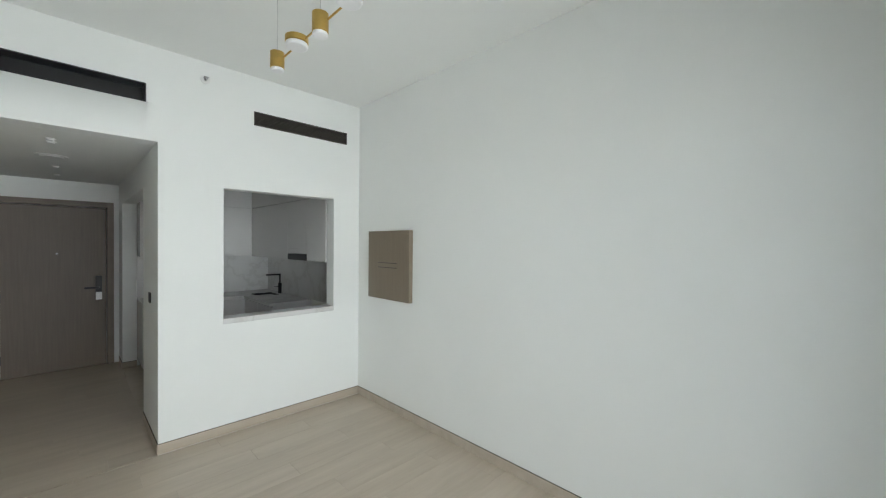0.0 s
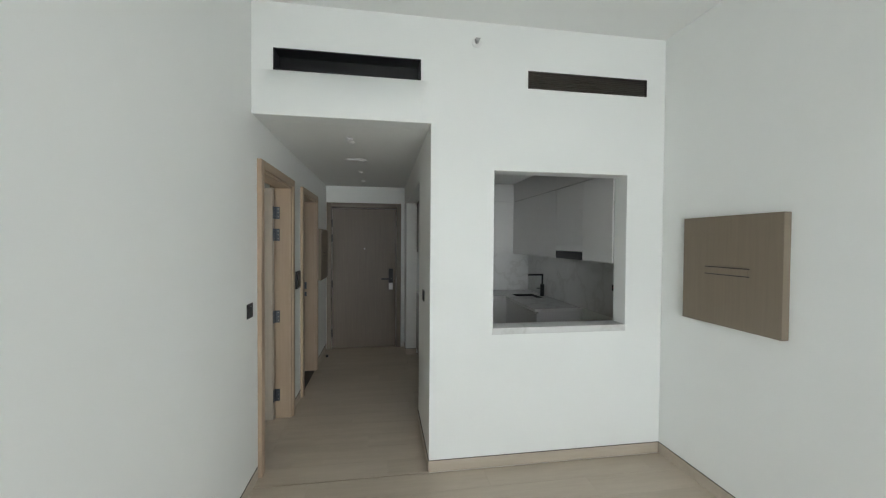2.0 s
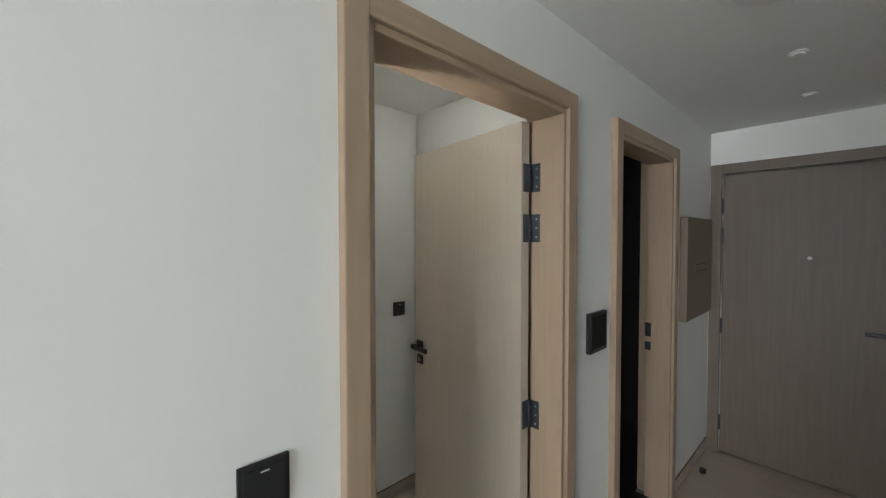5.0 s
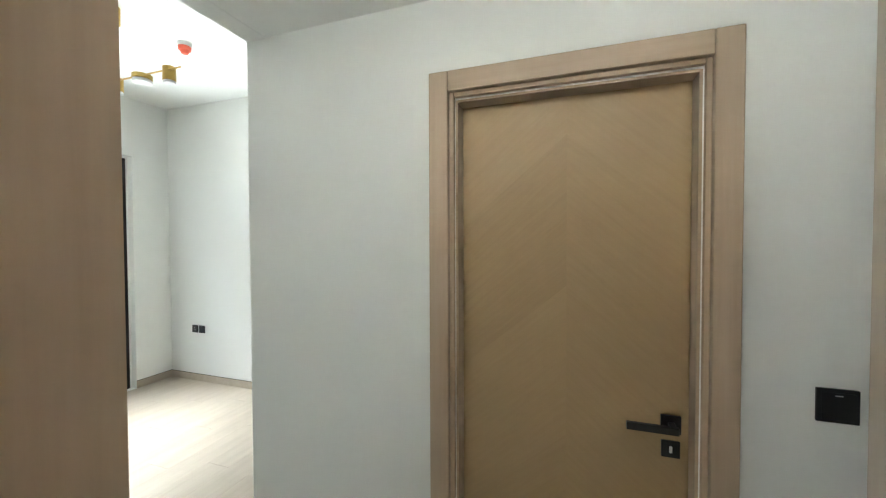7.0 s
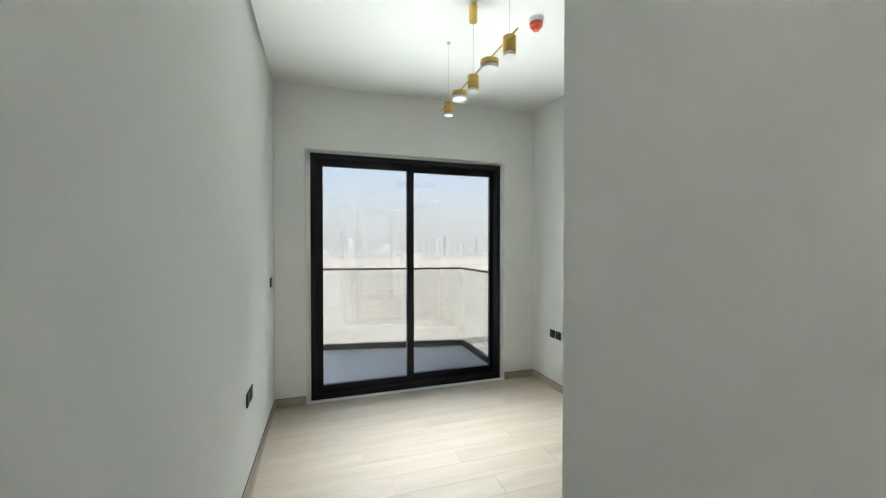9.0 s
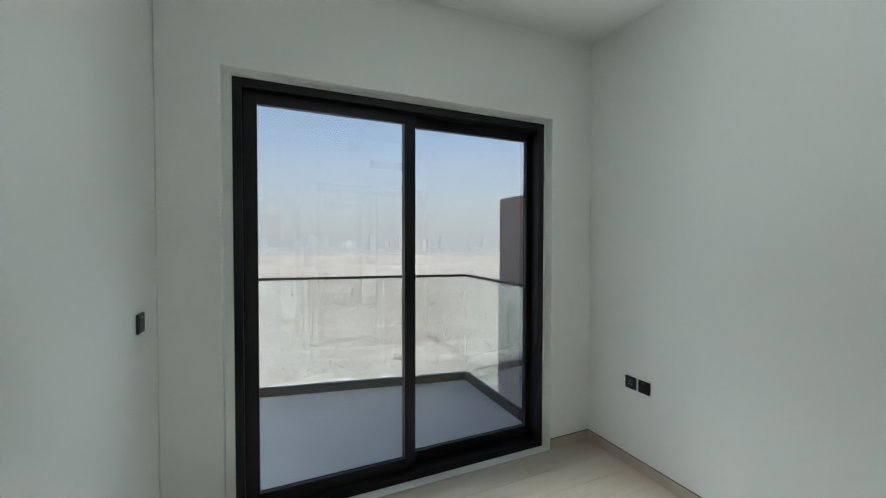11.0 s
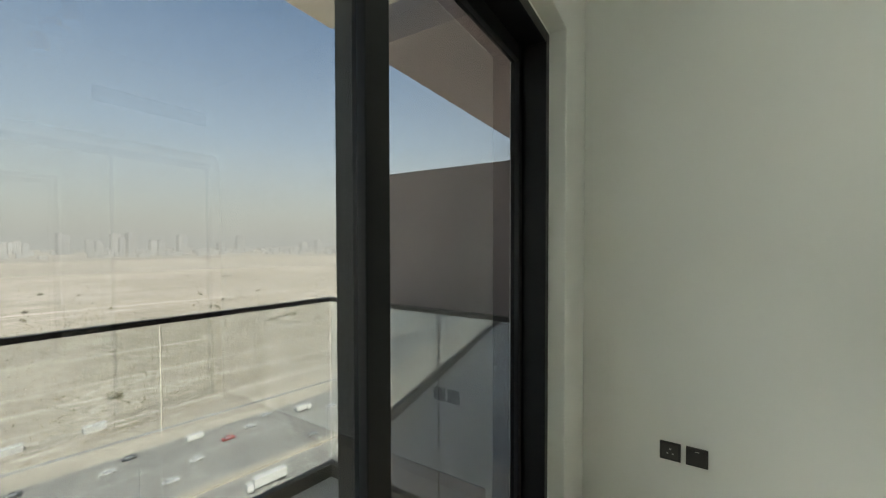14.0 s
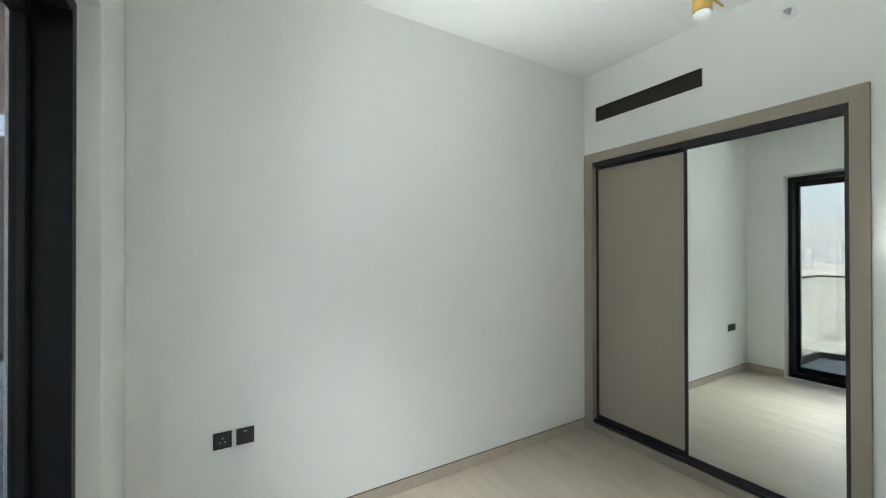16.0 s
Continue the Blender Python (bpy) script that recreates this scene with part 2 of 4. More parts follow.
# window colour lifted as well, for the low contrast of haze
M_pane = plain("haze_paled_window", (0.36, 0.385, 0.42), 0.4)
M_car = [plain("car_white", (0.75, 0.75, 0.75), 0.25), plain("car_dark", (0.05, 0.055, 0.06), 0.25), plain("car_silver", (0.42, 0.43, 0.44), 0.25, 0.5), plain("car_red", (0.45, 0.05, 0.04), 0.3)]
M_rubber = plain("rubber", (0.02, 0.02, 0.02), 0.9)

# ---- building helpers ----
ORIGIN = {}


def bm_new():
    return bmesh.new()


def bx(bm, x0, y0, z0, x1, y1, z1):
    """A box between two corners."""
    m = Matrix.Translation(((x0 + x1) / 2, (y0 + y1) / 2, (z0 + z1) / 2)) @ Matrix.Diagonal((abs(x1 - x0), abs(y1 - y0), abs(z1 - z0), 1))
    return bmesh.ops.create_cube(bm, size=1.0, matrix=m)["verts"]


def rbx(bm, x0, y0, z0, x1, y1, z1, r=0.003, seg=2):
    """A box with rounded edges."""
    vs = bx(bm, x0, y0, z0, x1, y1, z1)
    es = list({e for v in vs for e in v.link_edges})
    bmesh.ops.bevel(bm, geom=es, offset=r, segments=seg, profile=0.5, affect="EDGES")
    return bm


def cyl(bm, p, r, h, axis="Z", seg=24, r2=None, bevel=0.0):
    """A cylinder from p along an axis."""
    rot = {"Z": Matrix(), "X": Matrix.Rotation(radians(90), 4, "Y"), "Y": Matrix.Rotation(radians(-90), 4, "X")}[axis]
    m = Matrix.Translation(p) @ rot @ Matrix.Translation((0, 0, h / 2))
    vs = bmesh.ops.create_cone(bm, cap_ends=True, segments=seg, radius1=r, radius2=r if r2 is None else r2, depth=h, matrix=m)["verts"]
    if bevel:
        es = [e for e in {e for v in vs for e in v.link_edges} if any(len(f.verts) > 4 for f in e.link_faces)]
        bmesh.ops.bevel(bm, geom=es, offset=bevel, segments=2, profile=0.5, affect="EDGES")
    return bm


def box(*a):
    bm = bm_new()
    bx(bm, *a)
    return bm


def rbox(*a, r=0.003):
    return rbx(bm_new(), *a, r=r)


def link_mesh(name, bm, material, smooth=False):
    me = bpy.data.meshes.new(name)
    bm.normal_update()
    bm.to_mesh(me)
    bm.free()
    me.materials.append(material)
    if smooth:
        for p in me.polygons:
            p.use_smooth = True
        me.set_sharp_from_angle(angle=radians(20))
    return new(name, me)


def thing(name, at, label, category, group=""):
    ob = new(name)
    ob.location = at
    ob.empty_display_size = 0.1
    ORIGIN[ob.name] = Vector(at)
    return tagged(ob, label, category, group)


def part(name, bm, material, parent, label="", smooth=True):
    """One mesh, given in world coordinates, under a thing or a part."""
    o = ORIGIN[parent.name]
    bmesh.ops.translate(bm, verts=bm.verts, vec=-o)
    ob = link_mesh(name, bm, material, smooth)
    ob.parent = parent
    ORIGIN[ob.name] = o
    return tagged(ob, label)


def solid(name, bm, material, label, category, kind="structure", smooth=False):
    ob = link_mesh(name, bm, material, smooth)
    ORIGIN[ob.name] = Vector((0, 0, 0))
    return tagged(ob, label, category, kind=kind)


def wall_bm(axis, c0, c1, u0, u1, z0, z1, holes=()):
    """A wall with thickness from c0 to c1 on one axis, along u on the other, with through openings (u0, u1, z0, z1)."""
    us = sorted({u0, u1, *[h[0] for h in holes], *[h[1] for h in holes]})
    zs = sorted({z0, z1, *[h[2] for h in holes], *[h[3] for h in holes]})
    us, zs = [u for u in us if u0 <= u <= u1], [z for z in zs if z0 <= z <= z1]

    def full(i, j):
        if not (0 <= i < len(us) - 1 and 0 <= j < len(zs) - 1):
            return False
        cu, cz = (us[i] + us[i + 1]) / 2, (zs[j] + zs[j + 1]) / 2
        return not any(h[0] < cu < h[1] and h[2] < cz < h[3] for h in holes)

    bm = bm_new()

    def vert(c, u, z):
        return bm.verts.new((c, u, z) if axis == "x" else (u, c, z))

    def quad(*pts):
        bm.faces.new([vert(*p) for p in pts])

    for i in range(len(us) - 1):
        for j in range(len(zs) - 1):
            if not full(i, j):
                continue
            a, b, c, d = us[i], us[i + 1], zs[j], zs[j + 1]
            for k in (c0, c1):
                quad((k, a, c), (k, b, c), (k, b, d), (k, a, d))
            if not full(i - 1, j):
                quad((c0, a, c), (c1, a, c), (c1, a, d), (c0, a, d))
            if not full(i + 1, j):
                quad((c0, b, c), (c1, b, c), (c1, b, d), (c0, b, d))
            if not full(i, j - 1):
                quad((c0, a, c), (c1, a, c), (c1, b, c), (c0, b, c))
            if not full(i, j + 1):
                quad((c0, a, d), (c1, a, d), (c1, b, d), (c0, b, d))
    bmesh.ops.remove_doubles(bm, verts=bm.verts, dist=1e-5)
    bmesh.ops.recalc_face_normals(bm, faces=bm.faces)
    return bm


def soften(ob, width=0.006):
    md = ob.modifiers.new("soft_edges", "BEVEL")
    md.width, md.segments, md.limit_method, md.angle_limit = width, 3, "ANGLE", radians(40)
    md.harden_normals = True
    for p in ob.data.polygons:
        p.use_smooth = True
    return ob

# ---- large structure ----
XL, XR, YK, ZC = -0.51, 2.44, 3.81, 3.155        # living room
ZH, YE, XC = 2.433, 7.02, 0.65                   # corridor
BL, BR, BF, BW, BP, BE = -0.784, -3.64, -0.215, 3.032, -1.704, 5.097   # bedroom
D1 = (3.948, 4.865, 2.135)                        # bedroom door opening
D3 = (5.285, 6.13, 2.135)                          # utility door opening
WIN = (-3.255, -1.07, 0.0, 2.53)                # bedroom window opening


def wall(name, label, *a, material=None, holes=()):
    return soften(solid(name, wall_bm(*a, holes=holes), material or M_wall, label, "wall"))


BD = -0.69                                       # bedroom side of the door wall
wall("wall_between", "smooth white painted wall between living room, corridor and bedroom", "x", BD, XL, BF, 7.2, -0.02, 3.3,
     holes=((D1[0], D1[1], -0.05, D1[2]), (D3[0], D3[1], -0.05, D3[2])))
YT = 3.86                                        # where the tapering lining of the bedroom wall runs out


def bl(y):
    """The face of the bedroom's long wall, which runs slightly out of square."""
    return BL + (BD - 0.002 - BL) * (y - BF) / (YT - BF)


def lining(z0, z1, off=0.0):
    bm = bm_new()
    for v in bx(bm, BD - 0.1, BF, z0, BD + 0.01, YT, z1):
        if v.co.x < BD:
            v.co.x = bl(v.co.y) - off
    return bm


solid("wall_bedroom_east", lining(-0.02, 3.3), M_wall, "long smooth white painted bedroom wall", "wall")
wall("wall_living_east", "long smooth white painted living room wall", "x", XR, XR + 0.2, -0.42, YK, -0.02, 3.3)
wall("wall_kitchen", "white painted wall with a serving hatch and a corridor opening", "y", YK, YK + 0.15, XL, XR + 0.2, -0.02, 3.3,
     holes=((XL - 0.1, XC, -0.05, ZH), (1.105, 2.138, 1.0, 2.127), (-0.377, 0.579, 2.722, 2.862), (1.348, 2.286, 2.72, 2.844)))
wall("wall_corridor", "white painted corridor wall with an opening to the kitchen", "x", XC, XC + 0.15, YK + 0.15, YE, -0.02, 2.6,
     holes=((4.62, 6.6, -0.05, 2.16),))
wall("wall_entrance", "white painted wall around the entrance door", "y", YE, YE + 0.2, XL, 2.8, -0.02, 2.6, holes=((-0.43, 0.525, -0.01, 2.112),))
wall("wall_window", "white painted bedroom wall around the balcony door", "y", BF - 0.27, BF, BR - 0.2, BL, -0.02, 3.3, holes=(WIN,))
wall("wall_living_south", "white painted living room wall around the balcony door", "y", BF - 0.27, BF, BL, XR, -0.02, 3.3, holes=((0.02, 2.2, 0.0, 2.526),))
wall("wall_bedroom_west", "long smooth white painted bedroom wall with sockets", "x", BR - 0.2, BR, BF, BW, -0.02, 3.3)
wall("wall_wardrobe", "white painted wall above the built-in wardrobe", "y", BW, BW + 0.1, BR - 0.2, BP - 0.1, -0.02, 3.3,
     holes=((BR + 0.01, -1.89, -0.05, 2.45), (-3.521, -2.669, 2.728, 2.852)))
wall("wall_bathroom", "white painted passage wall with the bathroom door", "x", BP - 0.1, BP, BW, BE, -0.02, 2.6, holes=((3.935, 4.645, -0.01, 2.082),))
wall("wall_passage_end", "white painted wall at the end of the passage", "y", BE, BE + 0.12, BP - 0.1, BD, -0.02, 2.6)
wall("wall_bulkhead", "white painted bulkhead above the passage", "y", BW, BW + 0.1, BP - 0.1, BL, ZH, 3.3)

solid("ceiling_living", box(XL, BF, ZC, XR, YK, ZC + 0.12), M_ceil, "flat white living room ceiling", "ceiling")
solid("ceiling_corridor", box(XL, YK + 0.15, ZH, XC, YE, ZH + 0.1), M_ceil, "lowered white corridor ceiling", "ceiling")
solid("ceiling_bedroom", box(BR, BF, ZC, BL, BW, ZC + 0.12), M_ceil, "flat white bedroom ceiling", "ceiling")
solid("ceiling_passage", box(BP, BW + 0.1, ZH, BD, BE, ZH + 0.1), M_ceil, "lowered white passage ceiling", "ceiling")
solid("ceiling_kitchen", box(XC + 0.15, YK + 0.15, ZH, 2.6, 6.75, ZH + 0.1), M_ceil, "lowered white kitchen ceiling", "ceiling")
solid("wall_kitchen_east", box(2.51, YK + 0.15, -0.02, 2.75, 6.95, 2.6), M_wall, "white kitchen wall behind the cabinets", "wall")
solid("wall_kitchen_north", box(XC + 0.15, 6.66, -0.02, 2.51, 6.95, 2.6), M_wall, "white kitchen end wall", "wall")
# walls and ceiling take the near-black colour in place of real darkness
solid("wall_utility_west", box(-2.3, 5.2, -0.02, -2.2, 7.1, 2.6), M_dark, "utility room wall, coloured near black for want of light", "wall")
solid("wall_utility_south", box(-2.2, 5.22, -0.02, BD, 5.272, 2.6), M_dark, "utility room side wall, coloured near black for want of light", "wall")
solid("wall_utility_north", box(-2.2, 7.0, -0.02, BD, 7.1, 2.6), M_dark, "utility room side wall, coloured near black for want of light", "wall")
solid("ceiling_utility", box(-2.3, 5.281, ZH, BD, 7.1, ZH + 0.1), M_dark, "utility room ceiling, coloured near black for want of light", "ceiling")
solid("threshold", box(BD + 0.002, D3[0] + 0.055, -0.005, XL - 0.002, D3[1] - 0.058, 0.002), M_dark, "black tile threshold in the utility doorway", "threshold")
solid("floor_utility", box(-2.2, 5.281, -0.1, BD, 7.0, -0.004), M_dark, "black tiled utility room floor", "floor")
solid("wall_void", box(BP - 0.9, BW + 0.7, -0.02, BP - 0.8, BE + 0.2, 2.6), M_wall, "plain wall behind the bathroom door", "wall")
floor = solid("floor", box(BR - 0.2, BF - 0.2, -0.25, 2.75, 7.2, -0.006), M_grout, "pale wood-look porcelain plank floor", "floor")
# unseen mass over the rooms, added to block the sun
solid("slab_above", box(-9, BF - 0.2, 3.32, 9, 14, 6.5), M_render, "unseen cream block above the flat, added to keep the sun out", "building")
tower = solid("tower_below", box(-9, BF - 0.25, -50, 9, 14, -0.26), M_render, "cream rendered tower below the flat", "building")

# skirting with a dark line on top
SK = 0.08


def skirting(x0, y0, x1, y1, nx, ny):
    """A run of skirting along a wall line; (nx, ny) points into the room."""
    t = 0.004
    bm, b2 = bm_new(), bm_new()
    bx(bm, min(x0, x1, x0 + nx * t, x1 + nx * t), min(y0, y1, y0 + ny * t, y1 + ny * t), 0, max(x0, x1, x0 + nx * t, x1 + nx * t), max(y0, y1, y0 + ny * t, y1 + ny * t), SK)
    t = 0.0045
    bx(b2, min(x0, x1, x0 + nx * t, x1 + nx * t), min(y0, y1, y0 + ny * t, y1 + ny * t), SK, max(x0, x1, x0 + nx * t, x1 + nx * t), max(y0, y1, y0 + ny * t, y1 + ny * t), SK + 0.004)
    ob = solid("baseboard", bm, M_floor, "pale wood-look tile skirting", "baseboard")
    part("shadow_line", b2, M_gap, ob, "thin dark joint", smooth=False)


for run in ((XL, BF, XL, 3.903, 1, 0), (XL, 4.887, XL, 5.248, 1, 0), (XL, 6.152, XL, YE, 1, 0), (XC, YK, XR, YK, 0, -1), (XR, BF, XR, YK, -1, 0),
            (XC, YK, XC, 4.62, -1, 0), (XC, 6.6, XC, YE, -1, 0), (XC, 6.6, XC + 0.15, 6.6, 0, -1), (WIN[1], BF, BL, BF, 0, 1), (BR, BF, WIN[0], BF, 0, 1),
            (BR, BF, BR, BW, 1, 0), (-1.886, BW, BP, BW, 0, -1), (BP, BW, BP, 3.845, 1, 0), (BP, 4.74, BP, BE, 1, 0), (BP, BE, BD, BE, 0, -1)):
    skirting(*run)

_sk = solid("baseboard", lining(0.0, SK, 0.004), M_floor, "pale wood-look tile skirting", "baseboard")
part("shadow_line", lining(SK, SK + 0.004, 0.0045), M_gap, _sk, "thin dark joint", smooth=False)

# ---- doors ----


def lever(parent, x, y, z, nx, ny, along):
    """A black lever on a square rose with a square lock plate below; it points along (ax, ay)."""
    ax, ay = along

    def obox(c, n0, n1, a0, a1, z0, z1):
        xs = sorted((c[0] + nx * n0 + ax * a0, c[0] + nx * n1 + ax * a1))
        ys = sorted((c[1] + ny * n0 + ay * a0, c[1] + ny * n1 + ay * a1))
        return rbox(xs[0], ys[0], z0, xs[1], ys[1], z1, r=0.002)

    h = part("door_handle", obox((x, y), 0.0, 0.01, -0.027, 0.027, z - 0.027, z + 0.027), M_black, parent, "matt black lever handle")
    part("neck", obox((x, y), 0.01, 0.05, -0.009, 0.009, z - 0.009, z + 0.009), M_black, h)
    part("grip", obox((x, y), 0.042, 0.056, -0.012, 0.125, z - 0.011, z + 0.011), M_black, h)
    lock = part("lock_plate", obox((x, y), 0.0, 0.008, -0.025, 0.025, z - 0.1, z - 0.05), M_black, parent, "square black lock plate")
    part("keyhole", obox((x, y), 0.008, 0.0095, -0.004, 0.004, z - 0.085, z - 0.065), M_steel, lock)


def casing_x(parent, xf, s, y0, y1, zt, w=0.075, t=0.03, step=0.02):
    """Stepped architrave round an opening in a wall across x; s is the side it stands proud to."""
    def b(u0, u1, z0, z1, d):
        xs = sorted((xf, xf + s * d))
        return rbox(xs[0], u0, z0, xs[1], u1, z1, r=0.004)
    for nm, u0, u1 in (("architrave", y0 - w, y0), ("architrave", y1, y1 + w)):
        a = part(nm, b(u0, u1, 0, zt + w, t), M_oak, parent)
        inner = (u1, u1 + step) if u0 < y0 else (u0 - step, u0)
        part("stop_bead", b(inner[0], inner[1], 0, zt, t * 0.55), M_oak, a)
    a = part("architrave", b(y0, y1, zt, zt + w, t), M_oakx, parent)
    part("stop_bead", b(y0 + step, y1 - step, zt - step, zt, t * 0.55), M_oakx, a)


def hinge(parent, x, y, z):
    """A butt hinge on the inner corner (x, y) of a jamb, opened flat against the jamb and the edge of the leaf."""
    h = part("hinge", rbox(x + 0.002, y - 0.003, z, x + 0.04, y + 0.001, z + 0.11, r=0.001), M_hinge, parent, "dark steel butt hinge")
    for k in range(5):
        bm = bm_new()
        cyl(bm, (x - 0.003, y - 0.006, z + k * 0.022 + 0.001), 0.007, 0.02, seg=12)
        part("knuckle", bm, M_hinge, h)
    part("plate", rbox(x - 0.007, y - 0.047, z, x - 0.002, y - 0.012, z + 0.11, r=0.001), M_hinge, h)
    for dz in (0.02, 0.055, 0.09):
        bm = bm_new()
        cyl(bm, (x + 0.026, y - 0.0042, z + dz), 0.004, 0.0015, "Y", 10)
        part("screw", bm, M_steel, h)


XI = -0.635                                       # depth of the door stop in the dividing wall


def open_door(name, y0, y1, zt, label, angle, wall_x=(BD, XL), both=True, near=False):
    """Oak lining and architraves in the dividing wall, with a leaf hung on the far jamb and swung away from the corridor."""
    d = thing(name, (XL, (y0 + y1) / 2, 0), label, "door")
    d["kind"] = "structure"
    for u0, u1, r0, r1, xi in ((y0 - 0.002, y0 + 0.052, y0 - 0.002, y0 + 0.006, -0.60), (y1 - 0.055, y1 + 0.002, y1 - 0.006, y1 + 0.002, XI)):
        j = part("jamb", rbox(xi, u0, 0, wall_x[1] + 0.003, u1, zt - 0.045, r=0.003), M_oak, d)
        part("rebate", box(wall_x[0] - 0.003, r0, 0, xi, r1, zt), M_oak, j)
    xi = XI
    j = part("jamb", rbox(xi, y0 - 0.002, zt - 0.045, wall_x[1] + 0.003, y1 + 0.002, zt + 0.002, r=0.003), M_oakx, d)
    part("rebate", box(wall_x[0] - 0.003, y0 + 0.006, zt - 0.006, xi, y1 - 0.006, zt + 0.002), M_oakx, j)
    casing_x(d, wall_x[1], 1, y0 + 0.027, y1 - 0.040, zt - 0.028, w=0.063)
    px, py = XI - 0.008, (y0 + 0.03 if near else y1 - 0.085)
    w = y1 - y0 - 0.14
    leaf_bm = rbox(px - w, py - 0.022, 0.006, px, py + 0.022, zt - 0.05, r=0.002)
    rot = Matrix.Translation((px, py, 0)) @ Matrix.Rotation(radians(angle), 4, "Z") @ Matrix.Translation((-px, -py, 0))
    leaf = part("leaf", leaf_bm, M_leafoak, d, "pale oak veneered door leaf, swung open")
    lever(leaf, px - w + 0.06, py - 0.022, 1.05, 0, -1, (1, 0))
    for ob in (leaf, *leaf.children_recursive):
        o = ORIGIN[ob.name]
        ob.data.transform(Matrix.Translation(-o) @ rot @ Matrix.Translation(o))
    for z in (0.16, 0.875, 1.615, 1.812) if both else ():
        hinge(d, XI, y1 - 0.055, z)
    if near:
        for z, h in ((0.935, 0.05), (1.02, 0.085)):
            part("strike_plate", rbox(XI - 0.004, y1 - 0.062, z, XI + 0.03, y1 - 0.052, z + h, r=0.001), M_hinge, d, "dark steel strike plate")
    return d


open_door("door_1", D1[0], D1[1], D1[2], "open pale oak bedroom door with black hinges", -6.3)
open_door("door_2", D3[0], D3[1], D3[2], "open pale oak door to an unlit utility room", 3.0, both=False, near=True)

door_b = thing("door_3", (BP, 4.29, 0), "closed chevron oak bathroom door in a stepped oak frame", "door")
door_b["kind"] = "structure"
casing_x(door_b, BP, 1, 3.918, 4.664, 2.102, w=0.067, t=0.037, step=0.016)
for u0, u1 in ((3.935, 3.943), (4.637, 4.645)):
    part("jamb", box(BP - 0.1, u0, 0, BP + 0.001, u1, 2.08), M_oak, door_b)
part("jamb", box(BP - 0.1, 3.943, 2.073, BP + 0.001, 4.637, 2.081), M_oakx, door_b)
leaf_b = part("leaf", rbox(BP - 0.1, 3.944, 0.005, BP - 0.058, 4.636, 2.072, r=0.002), M_chev, door_b, "oak veneer laid in chevrons")
lever(leaf_b, BP - 0.058, 4.588, 1.06, 1, 0, (0, -1))

door_e = thing("door_4", (0.05, YE, 0), "closed oak veneered entrance door with electronic lock", "door")
door_e["kind"] = "structure"
for u0, u1 in ((-0.5, -0.43), (0.525, 0.595)):
    part("architrave", rbox(u0, YE - 0.03, 0, u1, YE, 2.185, r=0.004), M_oakgrey, door_e)
part("architrave", rbox(-0.43, YE - 0.03, 2.112, 0.525, YE, 2.185, r=0.004), M_oakgrey, door_e)
leaf_e = part("leaf", rbox(-0.424, YE + 0.004, 0.006, 0.519, YE + 0.054, 2.104, r=0.002), M_oakgrey, door_e, "oak veneered leaf")
lock = part("lock_body", rbox(0.41, YE - 0.022, 0.88, 0.475, YE + 0.004, 1.2, r=0.006), M_black, leaf_e, "black electronic lock with chrome trim")
lock_lever = rbox(0.30, YE - 0.06, 1.035, 0.45, YE - 0.045, 1.06, r=0.004)
lv = part("lock_lever", lock_lever, M_black, leaf_e)
bm = bm_new()
cyl(bm, (0.443, YE - 0.05, 1.047), 0.011, 0.03, "Y")
part("spindle", bm, M_steel, lv)
part("lock_trim", rbox(0.413, YE - 0.026, 0.883, 0.472, YE - 0.0215, 0.985, r=0.003), M_steel, lock, "chrome lower trim")
bm = bm_new()
cyl(bm, (0.443, YE - 0.034, 0.93), 0.02, 0.01, "Y")
part("cylinder_lock", bm, M_steel, leaf_e)
bm = bm_new()
cyl(bm, (0.05, YE - 0.002, 1.5), 0.012, 0.008, "Y", 16)
part("peephole", bm, M_steel, leaf_e, "small steel peephole")
for z in (0.18, 0.92, 1.6, 1.82):
    bm = bm_new()
    cyl(bm, (-0.425, YE - 0.006, z), 0.008, 0.11, seg=12)
    part("hinge", bm, M_hinge, door_e)

